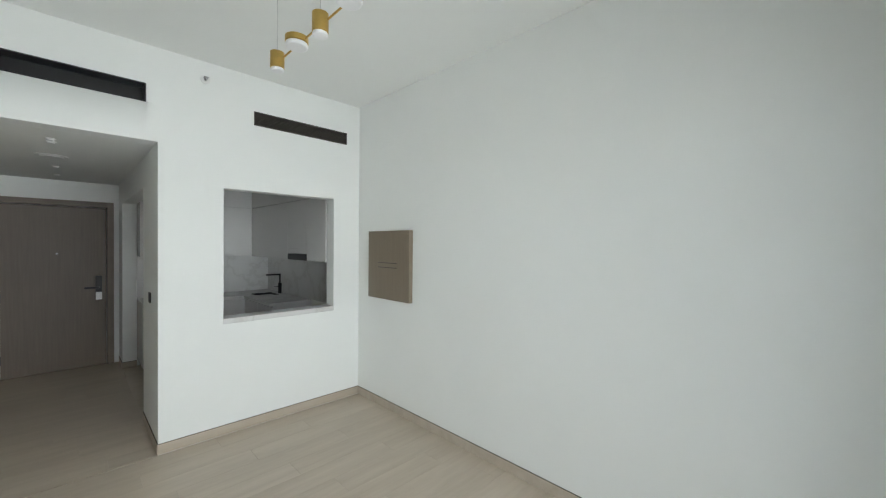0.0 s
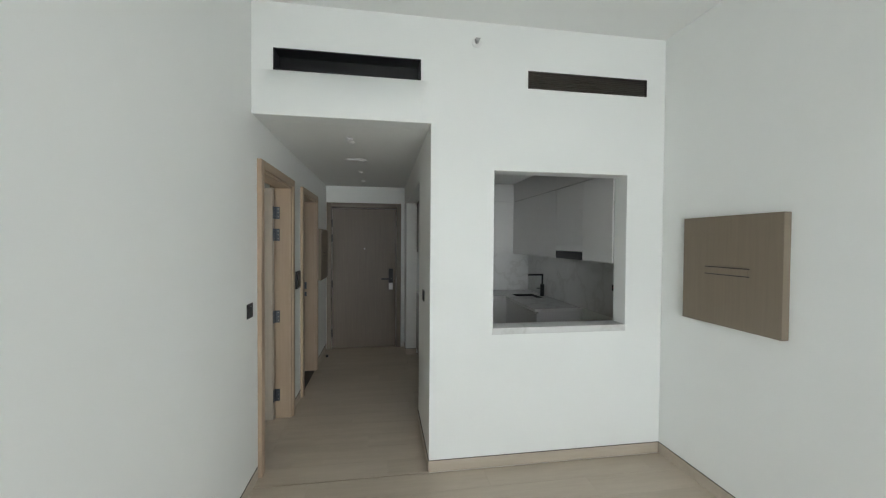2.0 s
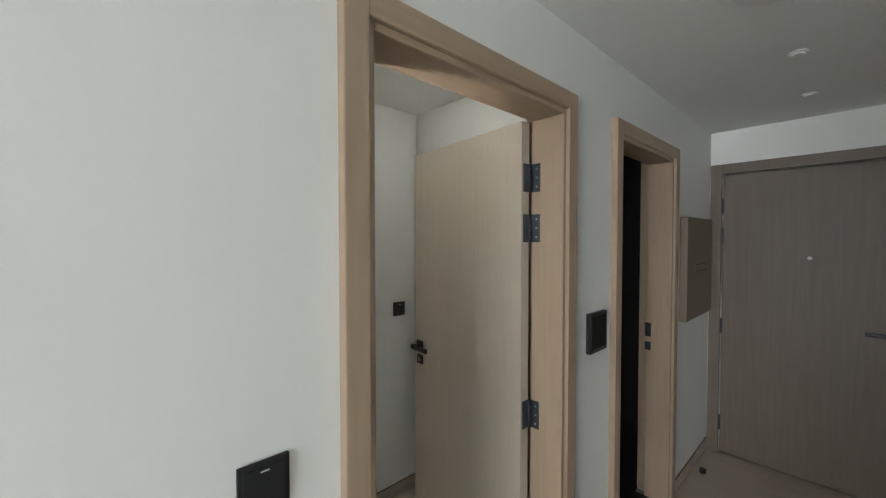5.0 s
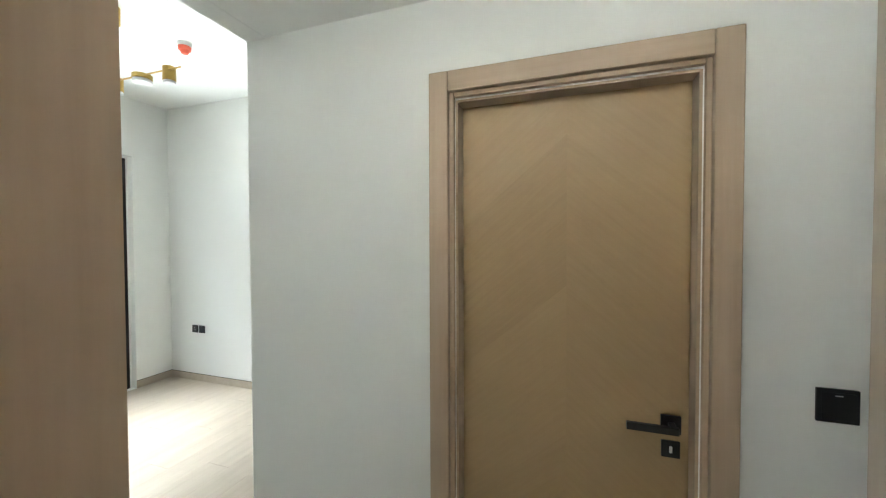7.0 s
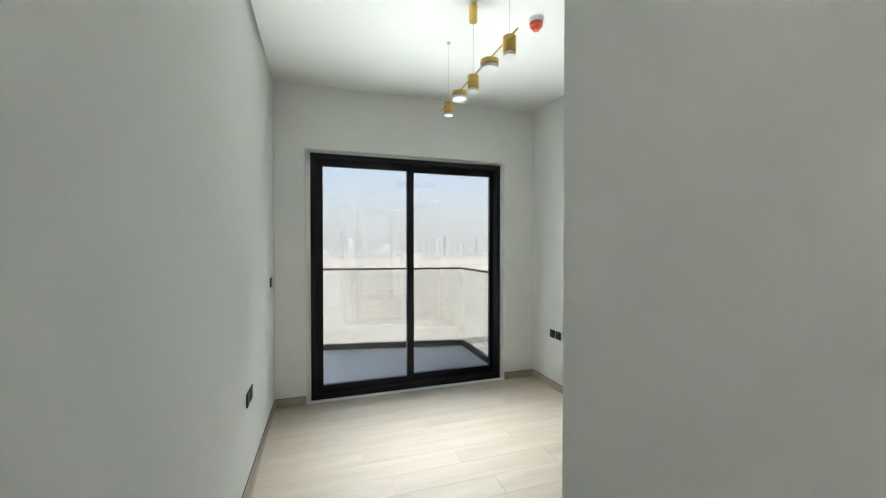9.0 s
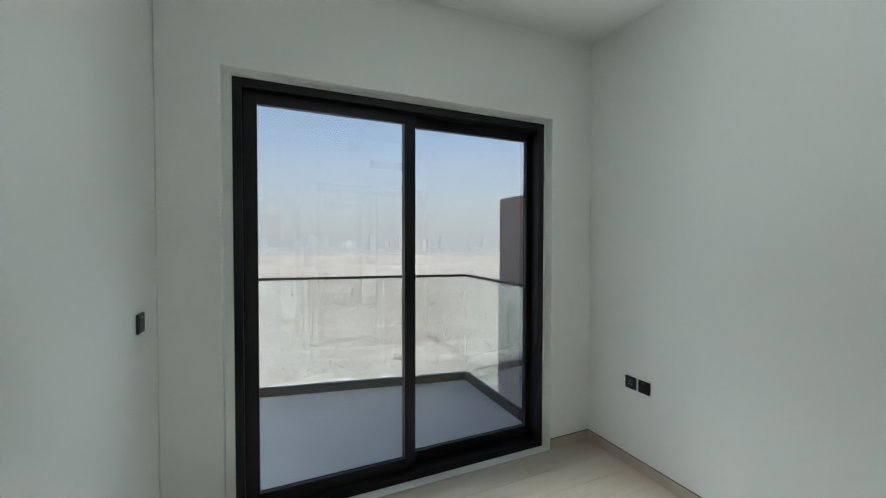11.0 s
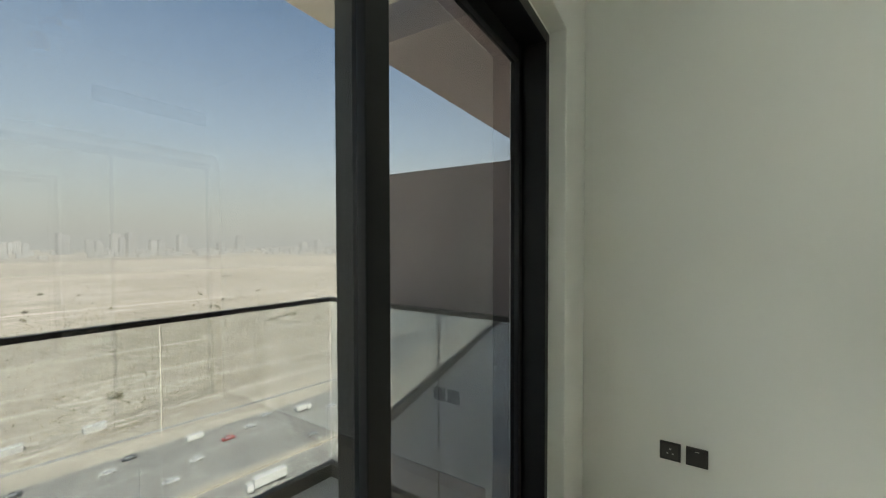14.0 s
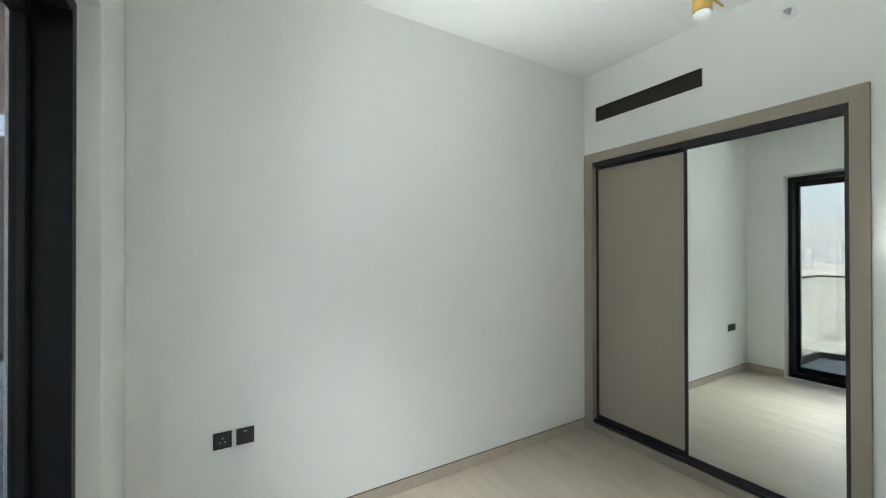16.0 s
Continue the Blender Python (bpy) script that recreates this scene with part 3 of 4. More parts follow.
# ---- balcony door ----


def sliding_door(name, at, label):
    """Two-leaf black aluminium balcony door, left edge of its frame (seen from inside) at x1."""
    x0, x1, zt = at - 2.116, at, 2.51
    w = thing(name, ((x0 + x1) / 2, BF - 0.1, 0), label, "balcony door")
    w["kind"] = "structure"
    ya, yb = BF - 0.228, BF - 0.07
    part("frame_jamb", rbox(x1 - 0.045, ya, 0, x1, yb, zt, r=0.002), M_alu, w)
    part("frame_jamb", rbox(x0, ya, 0, x0 + 0.045, yb, zt, r=0.002), M_alu, w)
    part("frame_head", rbox(x0 + 0.045, ya, zt - 0.05, x1 - 0.045, yb, zt, r=0.002), M_alu, w)
    part("frame_sill", rbox(x0 + 0.045, ya, 0, x1 - 0.045, yb, 0.05, r=0.002), M_alu, w)
    xm = x0 + 1.08
    for nm, a, b, y in (("sash", xm - 0.045, x1 - 0.045, BF - 0.144), ("sash", x0 + 0.045, xm + 0.02, BF - 0.2)):
        s = 0.075
        st = part("sash_stile", rbox(a, y - 0.024, 0.05, a + (0.076 if y > BF - 0.17 else s - 0.035), y + 0.024, zt - 0.05, r=0.003), M_alu, w)
        part("sash_stile", rbox(b - (s if y > BF - 0.17 else 0.058), y - 0.024, 0.05, b, y + 0.024, zt - 0.05, r=0.003), M_alu, w)
        part("sash_rail", rbox(a + 0.03, y - 0.022, 0.05, b - 0.03, y + 0.022, 0.125, r=0.002), M_alu, w)
        part("sash_rail", rbox(a + 0.03, y - 0.022, zt - 0.118, b - 0.03, y + 0.022, zt - 0.05, r=0.002), M_alu, w)
        g = part("pane", box(a + 0.03, y - 0.005, 0.115, b - 0.03, y + 0.005, zt - 0.108), M_glass, w, "grey tinted solar glass", smooth=False)
        g.visible_shadow = False
    return w


sliding_door("window_1", -1.117, "black aluminium sliding balcony door with tinted panes")
sliding_door("window_2", 2.16, "black aluminium sliding balcony door of the living room")

for a, b in ((WIN[0] - 0.01, -3.234), (-1.116, WIN[1] + 0.01), (0.01, 0.043), (2.161, 2.21)):
    solid("window_trim", box(a, BF - 0.26, 0.0, b, BF - 0.075, 2.535), M_wall, "white plastered reveal beside the balcony door", "reveal")
for a, b in ((-3.234, -1.116), (0.043, 2.161)):
    solid("window_trim", box(a, BF - 0.26, 2.511, b, BF - 0.075, 2.535), M_wall, "white plastered reveal above the balcony door", "reveal")

# ---- balcony ----
RX, RY = -3.36, -1.83
solid("balcony_floor", box(RX - 0.06, RY - 0.04, -0.3, 2.5, BF - 0.275, -0.01), M_balc, "pale grey tiled balcony floor", "floor")
bm = bm_new()
for v in bx(bm, RX, RY - 0.5, -0.3, 2.5, RY - 0.041, -0.012):
    if v.co.y < RY - 0.2:
        v.co.y = RY - 0.05 - (v.co.x - RX) * math.tan(radians(10.5))
solid("balcony_edge", bm, M_balc, "pale grey tiled outer strip of the balcony", "floor")
solid("balcony_soffit", box(-3.57, -2.03, 3.2, 3.2, BF - 0.271, 3.42), M_render, "cream rendered slab over the balcony", "ceiling")
solid("neighbour_soffit", box(-8.5, -1.95, 3.14, -3.86, BF - 0.271, 3.45), M_mauve, "brown rendered slab over the next balcony", "ceiling")
solid("wall_partition", box(-4.0, -1.886, -0.6, -3.847, BF - 0.4, 2.121), M_mauve, "brown rendered partition wall beside the balcony", "wall")
solid("facade", box(-9, BF - 0.4, -0.3, BR - 0.2, BF - 0.2, 3.4), M_mauve, "brown rendered facade beside the balcony", "wall")

rail = thing("balcony_rail", (RX, RY, -0.01), "frameless glass balcony balustrade with dark handrail", "railing")
SKEW = Matrix.Translation((RX, RY, 0)) @ Matrix.Rotation(radians(-10.5), 4, "Z") @ Matrix.Translation((-RX, -RY, 0))


def front(bm):
    bmesh.ops.transform(bm, matrix=SKEW, verts=bm.verts)
    return bm


part("base_channel", front(rbox(RX - 0.03, RY - 0.03, -0.3, 3.4, RY + 0.03, 0.075, r=0.003)), M_bronze, rail, "dark metal base channel")
part("base_channel", rbox(RX - 0.03, RY + 0.03, -0.01, RX + 0.03, BF - 0.28, 0.075, r=0.003), M_bronze, rail)
part("handrail", front(rbox(RX - 0.018, RY - 0.018, 1.193, 3.4, RY + 0.018, 1.22, r=0.003)), M_bronze, rail, "slim dark handrail")
part("handrail", rbox(RX - 0.018, RY + 0.018, 1.193, RX + 0.018, BF - 0.28, 1.22, r=0.003), M_bronze, rail)
for a, b in ((RX + 0.012, -2.405), (-2.397, -1.43), (-1.422, -0.46), (-0.452, 0.51), (0.518, 1.48), (1.488, 2.5)):
    part("glass_panel", front(box(a, RY - 0.007, 0.06, b, RY + 0.007, 1.195)), M_rail_glass, rail, "clear glass panel", smooth=False).visible_shadow = False
for a, b in ((RY + 0.012, -0.95), (-0.942, BF - 0.29)):
    part("glass_panel", box(RX - 0.007, a, 0.06, RX + 0.007, b, 1.195), M_side_glass, rail, "reflective coated glass panel", smooth=False).visible_shadow = False

solid("wall_lobby", box(-0.6, YE + 0.2, -0.02, 0.7, YE + 0.3, 2.6), M_dark, "dark plain wall behind the entrance door", "wall")

# ---- wardrobe ----
wr = thing("wardrobe", (-2.76, BW, 0), "built-in sliding wardrobe with one greige and one mirror door", "wardrobe")
WX0, WX1, WZ = -3.636, -1.886, 2.452
part("side_frame", rbox(WX0, BW - 0.02, 0, -3.55, BW + 0.09, WZ, r=0.002), M_lam, wr)
part("side_frame", rbox(-1.961, BW - 0.02, 0, WX1, BW + 0.09, WZ, r=0.002), M_lam, wr)
part("top_frame", rbox(-3.55, BW - 0.02, 2.372, -1.961, BW + 0.09, WZ, r=0.002), M_lam, wr)
part("plinth", rbox(-3.55, BW - 0.02, 0, -1.961, BW + 0.09, 0.075, r=0.002), M_lam, wr)
part("top_track", rbox(-3.55, BW - 0.006, 2.335, -1.961, BW + 0.085, 2.372, r=0.001), M_black, wr, "black aluminium track")
part("bottom_track", rbox(-3.55, BW - 0.006, 0.075, -1.961, BW + 0.085, 0.1, r=0.001), M_black, wr)


def wardrobe_door(x0, x1, y, material, name, label):
    d = part(name, box(x0 + 0.02, y + 0.006, 0.135, x1 - 0.02, y + 0.018, 2.315), material, wr, label, smooth=False)
    part("door_stile", rbox(x0, y, 0.1, x0 + 0.022, y + 0.03, 2.335, r=0.002), M_black, d)
    part("door_stile", rbox(x1 - 0.022, y, 0.1, x1, y + 0.03, 2.335, r=0.002), M_black, d)
    part("door_rail", rbox(x0 + 0.022, y, 0.1, x1 - 0.022, y + 0.03, 0.14, r=0.002), M_black, d)
    part("door_rail", rbox(x0 + 0.022, y, 2.31, x1 - 0.022, y + 0.03, 2.335, r=0.002), M_black, d)


M_mirror = bpy.data.materials.new("mirror")
M_mirror.use_nodes = True
_b = M_mirror.node_tree.nodes["Principled BSDF"]
_b.inputs["Base Color"].default_value = (0.80, 0.84, 0.81, 1)
_b.inputs["Metallic"].default_value, _b.inputs["Roughness"].default_value = 1.0, 0.015
wardrobe_door(-3.55, -2.757, BW + 0.035, M_lam, "panel_door", "greige laminate sliding door")
wardrobe_door(-2.792, -1.961, BW + 0.0, M_mirror, "mirror_door", "full-height mirror sliding door")
part("back_panel", box(-3.635, BW + 0.62, 0, -1.886, BW + 0.64, WZ), M_lam, wr)

# ---- grilles ----


def grille(name, x0, x1, z0, z1, yw, label, slats, depth=0.1):
    g = thing(name, ((x0 + x1) / 2, yw, z0), label, "vent", "ceiling-level air grilles")
    part("backing", box(x0 - 0.01, yw + depth, z0 - 0.01, x1 + 0.01, yw + depth + 0.01, z1 + 0.01), M_black, g, smooth=False)
    for a, b, c, d in ((x0, x0 + 0.008, z0, z1), (x1 - 0.008, x1, z0, z1), (x0 + 0.008, x1 - 0.008, z0, z0 + 0.008), (x0 + 0.008, x1 - 0.008, z1 - 0.008, z1)):
        part("frame", rbox(a, yw - 0.004, c, b, yw + depth, d, r=0.001), M_bronze if slats else M_black, g)
    for i in range(slats):
        z = z0 + 0.014 + (z1 - z0 - 0.03) * i / (slats - 1)
        part("slat", box(x0 + 0.008, yw, z, x1 - 0.008, yw + 0.03, z + 0.004), M_slat, g, smooth=False)


M_slat = plain("bronze_slat", (0.07, 0.06, 0.05), 0.45)
grille("air_grille", -0.377, 0.579, 2.722, 2.862, YK, "black slot return-air grille high in the white wall", 0, 0.12)
grille("air_grille", 1.348, 2.286, 2.72, 2.844, YK, "dark bronze linear bar supply grille high in the wall", 8)
grille("air_grille", -3.521, -2.669, 2.728, 2.852, BW, "dark bronze linear bar grille above the wardrobe", 8)

# ---- pendants ----


def pendant(x, yc, label):
    """Five brass cups and discs on a slim rod, hung by wires from a brass canopy."""
    zb = 2.588
    p = thing("pendant_lamp", (x, yc, ZC), label, "pendant lamp", "brass pendant lamps")
    bm = bm_new()
    cyl(bm, (x, yc, ZC - 0.115), 0.027, 0.115, bevel=0.002)
    part("canopy", bm, M_brass, p, "brushed brass ceiling canopy")
    bm = bm_new()
    cyl(bm, (x + 0.022, yc - 0.62, zb + 0.075), 0.005, 1.24, "Y", 12)
    part("rod", bm, M_brass, p, "slim brass rod")
    for i in range(5):
        y = yc + (i - 2) * 0.246
        bm, b2 = bm_new(), bm_new()
        if i % 2 == 0:
            cyl(bm, (x, y, zb + 0.018), 0.036, 0.085, seg=32, bevel=0.002)
            cyl(b2, (x, y, zb), 0.034, 0.018, seg=32, bevel=0.006)
        else:
            cyl(bm, (x, y, zb + 0.062), 0.055, 0.028, seg=40, bevel=0.002)
            cyl(b2, (x, y, zb + 0.038), 0.053, 0.024, seg=40, bevel=0.008)
        cup = part("cup" if i % 2 == 0 else "disc", bm, M_brass, p, "brushed brass lamp cup")
        part("diffuser", b2, M_opal, cup, "white opal diffuser")
        if i % 2 == 0:
            bm = bm_new()
            cyl(bm, (x, y, zb + 0.1), 0.0012, ZC - zb - 0.1, seg=8)
            part("wire", bm, M_steel, p)
        if i in (0, 4):
            bm = bm_new()
            cyl(bm, (x, y, ZC - 0.012), 0.016, 0.012, seg=20, bevel=0.002)
            part("ceiling_fixing", bm, M_steel, p)
    return p


pendant(-2.158, 1.446, "brass pendant lamp with five cups in the bedroom")
pendant(0.965, 1.785, "brass pendant lamp with five cups in the living room")

# ---- ceiling and wall fittings ----
sm = thing("smoke_detector", (-2.632, 1.44, ZC), "white smoke detector with an orange-red dust cap", "smoke detector")
bm = bm_new()
cyl(bm, (-2.632, 1.44, ZC - 0.03), 0.05, 0.03, seg=32, bevel=0.004)
part("base", bm, M_white, sm)
bm = bm_new()
cyl(bm, (-2.632, 1.44, ZC - 0.058), 0.044, 0.028, seg=32, r2=0.046, bevel=0.003)
cyl(bm, (-2.632, 1.44, ZC - 0.085), 0.022, 0.027, seg=32, r2=0.036, bevel=0.003)
part("dust_cap", bm, M_red, sm, "orange-red plastic dust cap")


def sprinkler(x, y, z):
    s = thing("sprinkler", (x, y, z), "small chrome sidewall sprinkler head", "sprinkler", "wall sprinklers")
    bm = bm_new()
    cyl(bm, (x, y - 0.008, z), 0.036, 0.008, "Y", 28, bevel=0.002)
    part("rosette", bm, M_white, s)
    bm = bm_new()
    cyl(bm, (x, y - 0.045, z), 0.011, 0.037, "Y", 16)
    part("nozzle", bm, M_steel, s)
    part("deflector", rbox(x - 0.016, y - 0.05, z + 0.008, x + 0.016, y - 0.012, z + 0.011, r=0.001), M_steel, s)


sprinkler(0.967, YK, 3.009)
sprinkler(-2.203, BW, 2.975)


def downlight(x, y, r, label, cat="downlight"):
    d = thing("downlight" if r < 0.06 else "ceiling_speaker", (x, y, ZH), label, cat, "corridor ceiling fittings")
    bm = bm_new()
    cyl(bm, (x, y, ZH - 0.006), r, 0.006, seg=32, bevel=0.002)
    part("trim", bm, M_white, d)
    bm = bm_new()
    cyl(bm, (x, y, ZH - 0.014), r * 0.72, 0.008, seg=32, bevel=0.003)
    part("cover", bm, M_opal if r < 0.06 else M_white, d)


for y in (4.294, 4.419, 5.776, 6.462):
    downlight(0.062, y, 0.032, "small round white ceiling fitting")
downlight(-1.2, 4.23, 0.032, "small round white ceiling fitting")
downlight(0.052, 5.13, 0.108, "round white ceiling diffuser in the corridor", "ceiling vent")


def plate(name, c, axis, s, w=0.086, h=0.086, t=0.009, label="", cat="switch", face=None):
    """A rounded black wall plate with an inset; c is the middle on the wall."""
    x, y, z = c
    ob = thing(name, c, label, cat)

    def b(hw, z0, z1, d0, d1, r):
        if axis == "x":
            xs = sorted((x + s * d0, x + s * d1))
            return rbox(xs[0], y - hw, z0, xs[1], y + hw, z1, r=r)
        ys = sorted((y + s * d0, y + s * d1))
        return rbox(x - hw, ys[0], z0, x + hw, ys[1], z1, r=r)
    part("plate", b(w / 2, z - h / 2, z + h / 2, 0, t, 0.002), M_black, ob)
    if face == "rocker":
        part("rocker", b(w * 0.4, z - h * 0.4, z + h * 0.4, t, t + 0.0025, 0.001), M_black, ob)
        part("indicator", b(0.008, z + h * 0.3, z + h * 0.33, t + 0.0025, t + 0.0032, 0.0002), M_white, ob)
    if face == "socket":
        part("socket_face", b(w * 0.38, z - h * 0.38, z + h * 0.38, t, t + 0.0015, 0.0006), M_dark, ob)
        for du, dz, hw in ((0, 0.012, 0.004), (-0.011, -0.009, 0.0035), (0.011, -0.009, 0.0035)):
            if axis == "x":
                xs = sorted((x + s * (t + 0.0014), x + s * (t + 0.0022)))
                pb = box(xs[0], y + du - hw, z + dz - 0.003, xs[1], y + du + hw, z + dz + 0.003)
                part("pin_hole", pb, M_steel, ob, smooth=False)
    if face == "screen":
        part("screen", b(w * 0.42, z - h * 0.40, z + h * 0.42, t, t + 0.0012, 0.0005), M_screen, ob, "glossy dark screen")
    return ob


M_screen = plain("dark_screen", (0.01, 0.012, 0.012), 0.06, grain=0)
plate("switch", (BP, 4.943, 1.19), "x", 1, label="square black light switch by the bathroom door", face="rocker")
plate("switch", (XL, 3.757, 1.172), "x", 1, w=0.092, h=0.092, label="square black light switch on the living room wall", face="rocker")
plate("switch", (XC, 4.2, 1.19), "x", -1, label="square black light switch on the corridor wall", face="rocker")
plate("switch", (XL, 6.2, 1.19), "x", 1, w=0.03, label="narrow black switch beside the utility door", face="rocker")
plate("switch", (bl(0.03), 0.03, 1.245), "x", -1, label="square black light switch on the bedroom wall", face="rocker")
plate("socket", (BR, 0.185, 0.603), "x", 1, label="black switched socket low on the bedroom wall", cat="socket", face="socket")
plate("socket", (BR, 0.291, 0.603), "x", 1, label="black blank data plate low on the bedroom wall", cat="socket", face="rocker")
plate("socket", (bl(0.97), 0.97, 0.6), "x", -1, label="black switched socket low on the bedroom wall", cat="socket", face="socket")
plate("socket", (bl(1.07), 1.075, 0.6), "x", -1, label="black blank data plate low on the bedroom wall", cat="socket", face="rocker")
plate("intercom", (XL, 5.1, 1.234), "x", 1, w=0.155, h=0.168, t=0.02, label="black wall intercom with a glossy screen", cat="intercom", face="screen")


def access_panel(x, s, y0, y1, z0, z1, t, label):
    a = thing("access_panel", (x, (y0 + y1) / 2, z0), label, "access panel", "greige access panels")
    xs = sorted((x, x + s * t))
    part("cover", rbox(xs[0], y0, z0, xs[1], y1, z1, r=0.003), M_panel, a)
    ym, zm = (y0 + y1) / 2, (z0 + z1) / 2
    for dz in (0.02, -0.025):
        xs = sorted((x + s * t, x + s * (t + 0.006)))
        part("louvre", rbox(xs[0], ym - 0.15, zm + dz, xs[1], ym + 0.15, zm + dz + 0.006, r=0.001), M_bronze, a, "thin dark louvre strip")
    xs = sorted((x + s * t, x + s * (t + 0.003)))
    part("pull", rbox(xs[0], ym - 0.14, zm - 0.017, xs[1], ym + 0.14, zm + 0.02, r=0.001), M_panel, a)


M_panel = wood("taupe_laminate", (0.20, 0.16, 0.115), (0.235, 0.19, 0.14))
access_panel(XR, -1, 2.88, 3.546, 1.11, 1.79, 0.046, "taupe laminate distribution-board cover on the white wall")
access_panel(XL, 1, 6.28, 6.9, 1.1, 1.77, 0.045, "taupe laminate panel cover on the corridor wall")

bm = bm_new()
cyl(bm, (-0.44, 6.62, 0), 0.02, 0.03, seg=20, bevel=0.004)
ds = thing("door_stop", (-0.44, 6.62, 0), "small black rubber floor door stop", "door stop")
part("stop", bm, M_black, ds)

# ---- kitchen ----
sill = solid("hatch_sill", rbox(1.10, YK - 0.002, 0.955, 2.143, YK + 0.16, 1.002, r=0.003), M_marble, "pale marble sill of the serving hatch", "sill")
solid("backsplash_east", box(2.495, YK + 0.15, 0.9, 2.51, 6.645, 1.47), M_marble, "pale veined marble backsplash", "backsplash")
solid("backsplash_north", box(0.8, 6.645, 0.9, 2.51, 6.66, 1.47), M_marble, "pale veined marble backsplash", "backsplash")


def wall_cabinet(x0, y0, x1, y1, face, label="handleless gloss white wall cabinet"):
    c = thing("wall_cabinet", ((x0 + x1) / 2, (y0 + y1) / 2, 1.458), label, "cabinet", "kitchen wall cabinets")
    part("body", box(x0 + (0.02 if face == "x" else 0), y0 + (0.02 if face == "y" else 0), 1.47, x1, y1, ZH - 0.002), M_cab, c, smooth=False)
    for a, b in ((1.458, 2.172), (2.178, ZH - 0.004)):
        if face == "x":
            part("door", rbox(x0, y0 + 0.0012, a, x0 + 0.019, y1 - 0.0012, b, r=0.001), M_cab, c)
        else:
            part("door", rbox(x0 + 0.0012, y0, a, x1 - 0.0012, y0 + 0.019, b, r=0.001), M_cab, c)


YS = [YK + 0.16, 4.43, 4.97, 6.30]
for a, b in zip(YS, YS[1:]):
    if (a, b) == (4.43, 4.97):
        continue
    wall_cabinet(2.13, a, 2.495, b, "x")
for a, b in ((0.8, 1.46), (1.46, 2.13)):
    wall_cabinet(a, 6.30, b, 6.645, "y")
hc = thing("wall_cabinet", (2.31, 4.7, 1.458), "gloss white wall cabinet with a built-in extractor hood", "cabinet", "kitchen wall cabinets")
part("body", box(2.15, 4.43, 1.535, 2.495, 4.97, ZH - 0.002), M_cab, hc, smooth=False)
for a, b in ((1.535, 1.594), (1.6, 2.172), (2.178, ZH - 0.004)):
    part("door", rbox(2.13, 4.4312, a, 2.149, 4.9688, b, r=0.001), M_cab, hc)
hood = thing("cooker_hood", (2.31, 4.7, 1.455), "black slide-out cooker hood under the cabinet", "cooker hood")
part("body", rbox(2.14, 4.44, 1.458, 2.48, 4.96, 1.53, r=0.003), M_black, hood)
part("fascia", rbox(2.128, 4.435, 1.456, 2.14, 4.965, 1.53, r=0.002), M_black, hood, "black glass fascia")


def base_cabinet(x0, y0, x1, y1, face):
    c = thing("base_cabinet", ((x0 + x1) / 2, (y0 + y1) / 2, 0), "handleless gloss white base cabinet", "cabinet", "kitchen base cabinets")
    part("body", box(x0 + (0.02 if face == "x" else 0), y0 + (0.02 if face == "y" else 0), 0.1, x1, y1, 0.868), M_cab, c, smooth=False)
    part("plinth", box(x0 + 0.05, y0 + 0.05, 0, x1, y1, 0.1), M_dark, c, smooth=False)
    if face == "x":
        part("door", rbox(x0, y0 + 0.0015, 0.1, x0 + 0.019, y1 - 0.0015, 0.845, r=0.001), M_cab, c)
    else:
        part("door", rbox(x0 + 0.0015, y0, 0.1, x1 - 0.0015, y0 + 0.019, 0.845, r=0.001), M_cab, c)


for a, b in ((5.06, 5.55), (5.55, 6.03), (6.03, 6.6)):
    base_cabinet(1.965, a, 2.495, b, "x")
for a, b in ((0.8, 1.4), (1.4, 1.96)):
    base_cabinet(a, 6.05, b, 6.645, "y")
solid("worktop_north", box(0.8, 6.03, 0.868, 1.94, 6.645, 0.9), M_marble, "pale marble kitchen worktop", "worktop", kind="")
wt = wall_bm("x", 0.868, 0.9, 5.05, 6.645, 1.94, 2.495, holes=((5.83, 6.21, 2.08, 2.38),))
for v in wt.verts:
    v.co.x, v.co.z = v.co.z, v.co.x
bmesh.ops.recalc_face_normals(wt, faces=wt.faces)
solid("worktop_east", wt, M_marble, "pale marble worktop with an undermounted sink", "worktop", kind="")
sink = thing("sink", (2.23, 6.02, 0.72), "black undermounted sink in the marble worktop", "sink")
part("bowl_base", box(2.08, 5.83, 0.72, 2.38, 6.21, 0.73), M_black, sink)
for a in ((2.075, 5.825, 2.083, 6.215), (2.377, 5.825, 2.385, 6.215), (2.083, 5.825, 2.377, 5.833), (2.083, 6.207, 2.377, 6.215)):
    part("bowl_side", box(a[0], a[1], 0.73, a[2], a[3], 0.8985), M_black, sink, smooth=False)
tap = thing("tap", (2.43, 5.98, 0.9), "matt black square-necked kitchen tap", "tap")
bm = bm_new()
cyl(bm, (2.43, 5.98, 0.9), 0.026, 0.16, bevel=0.003)
part("body", bm, M_black, tap)
bm = bm_new()
cyl(bm, (2.43, 5.98, 1.06), 0.012, 0.13, bevel=0.002)
part("riser", bm, M_black, tap)
bm = bm_new()
cyl(bm, (2.23, 5.98, 1.185), 0.012, 0.21, "X", bevel=0.002)
part("spout", bm, M_black, tap)
part("lever", rbox(2.35, 5.972, 1.0, 2.41, 5.988, 1.01, r=0.002), M_black, tap)
plate("cooker_switch", (2.495, 4.47, 1.19), "x", -1, w=0.09, h=0.06, label="black cooker switch with a red rocker", cat="switch")
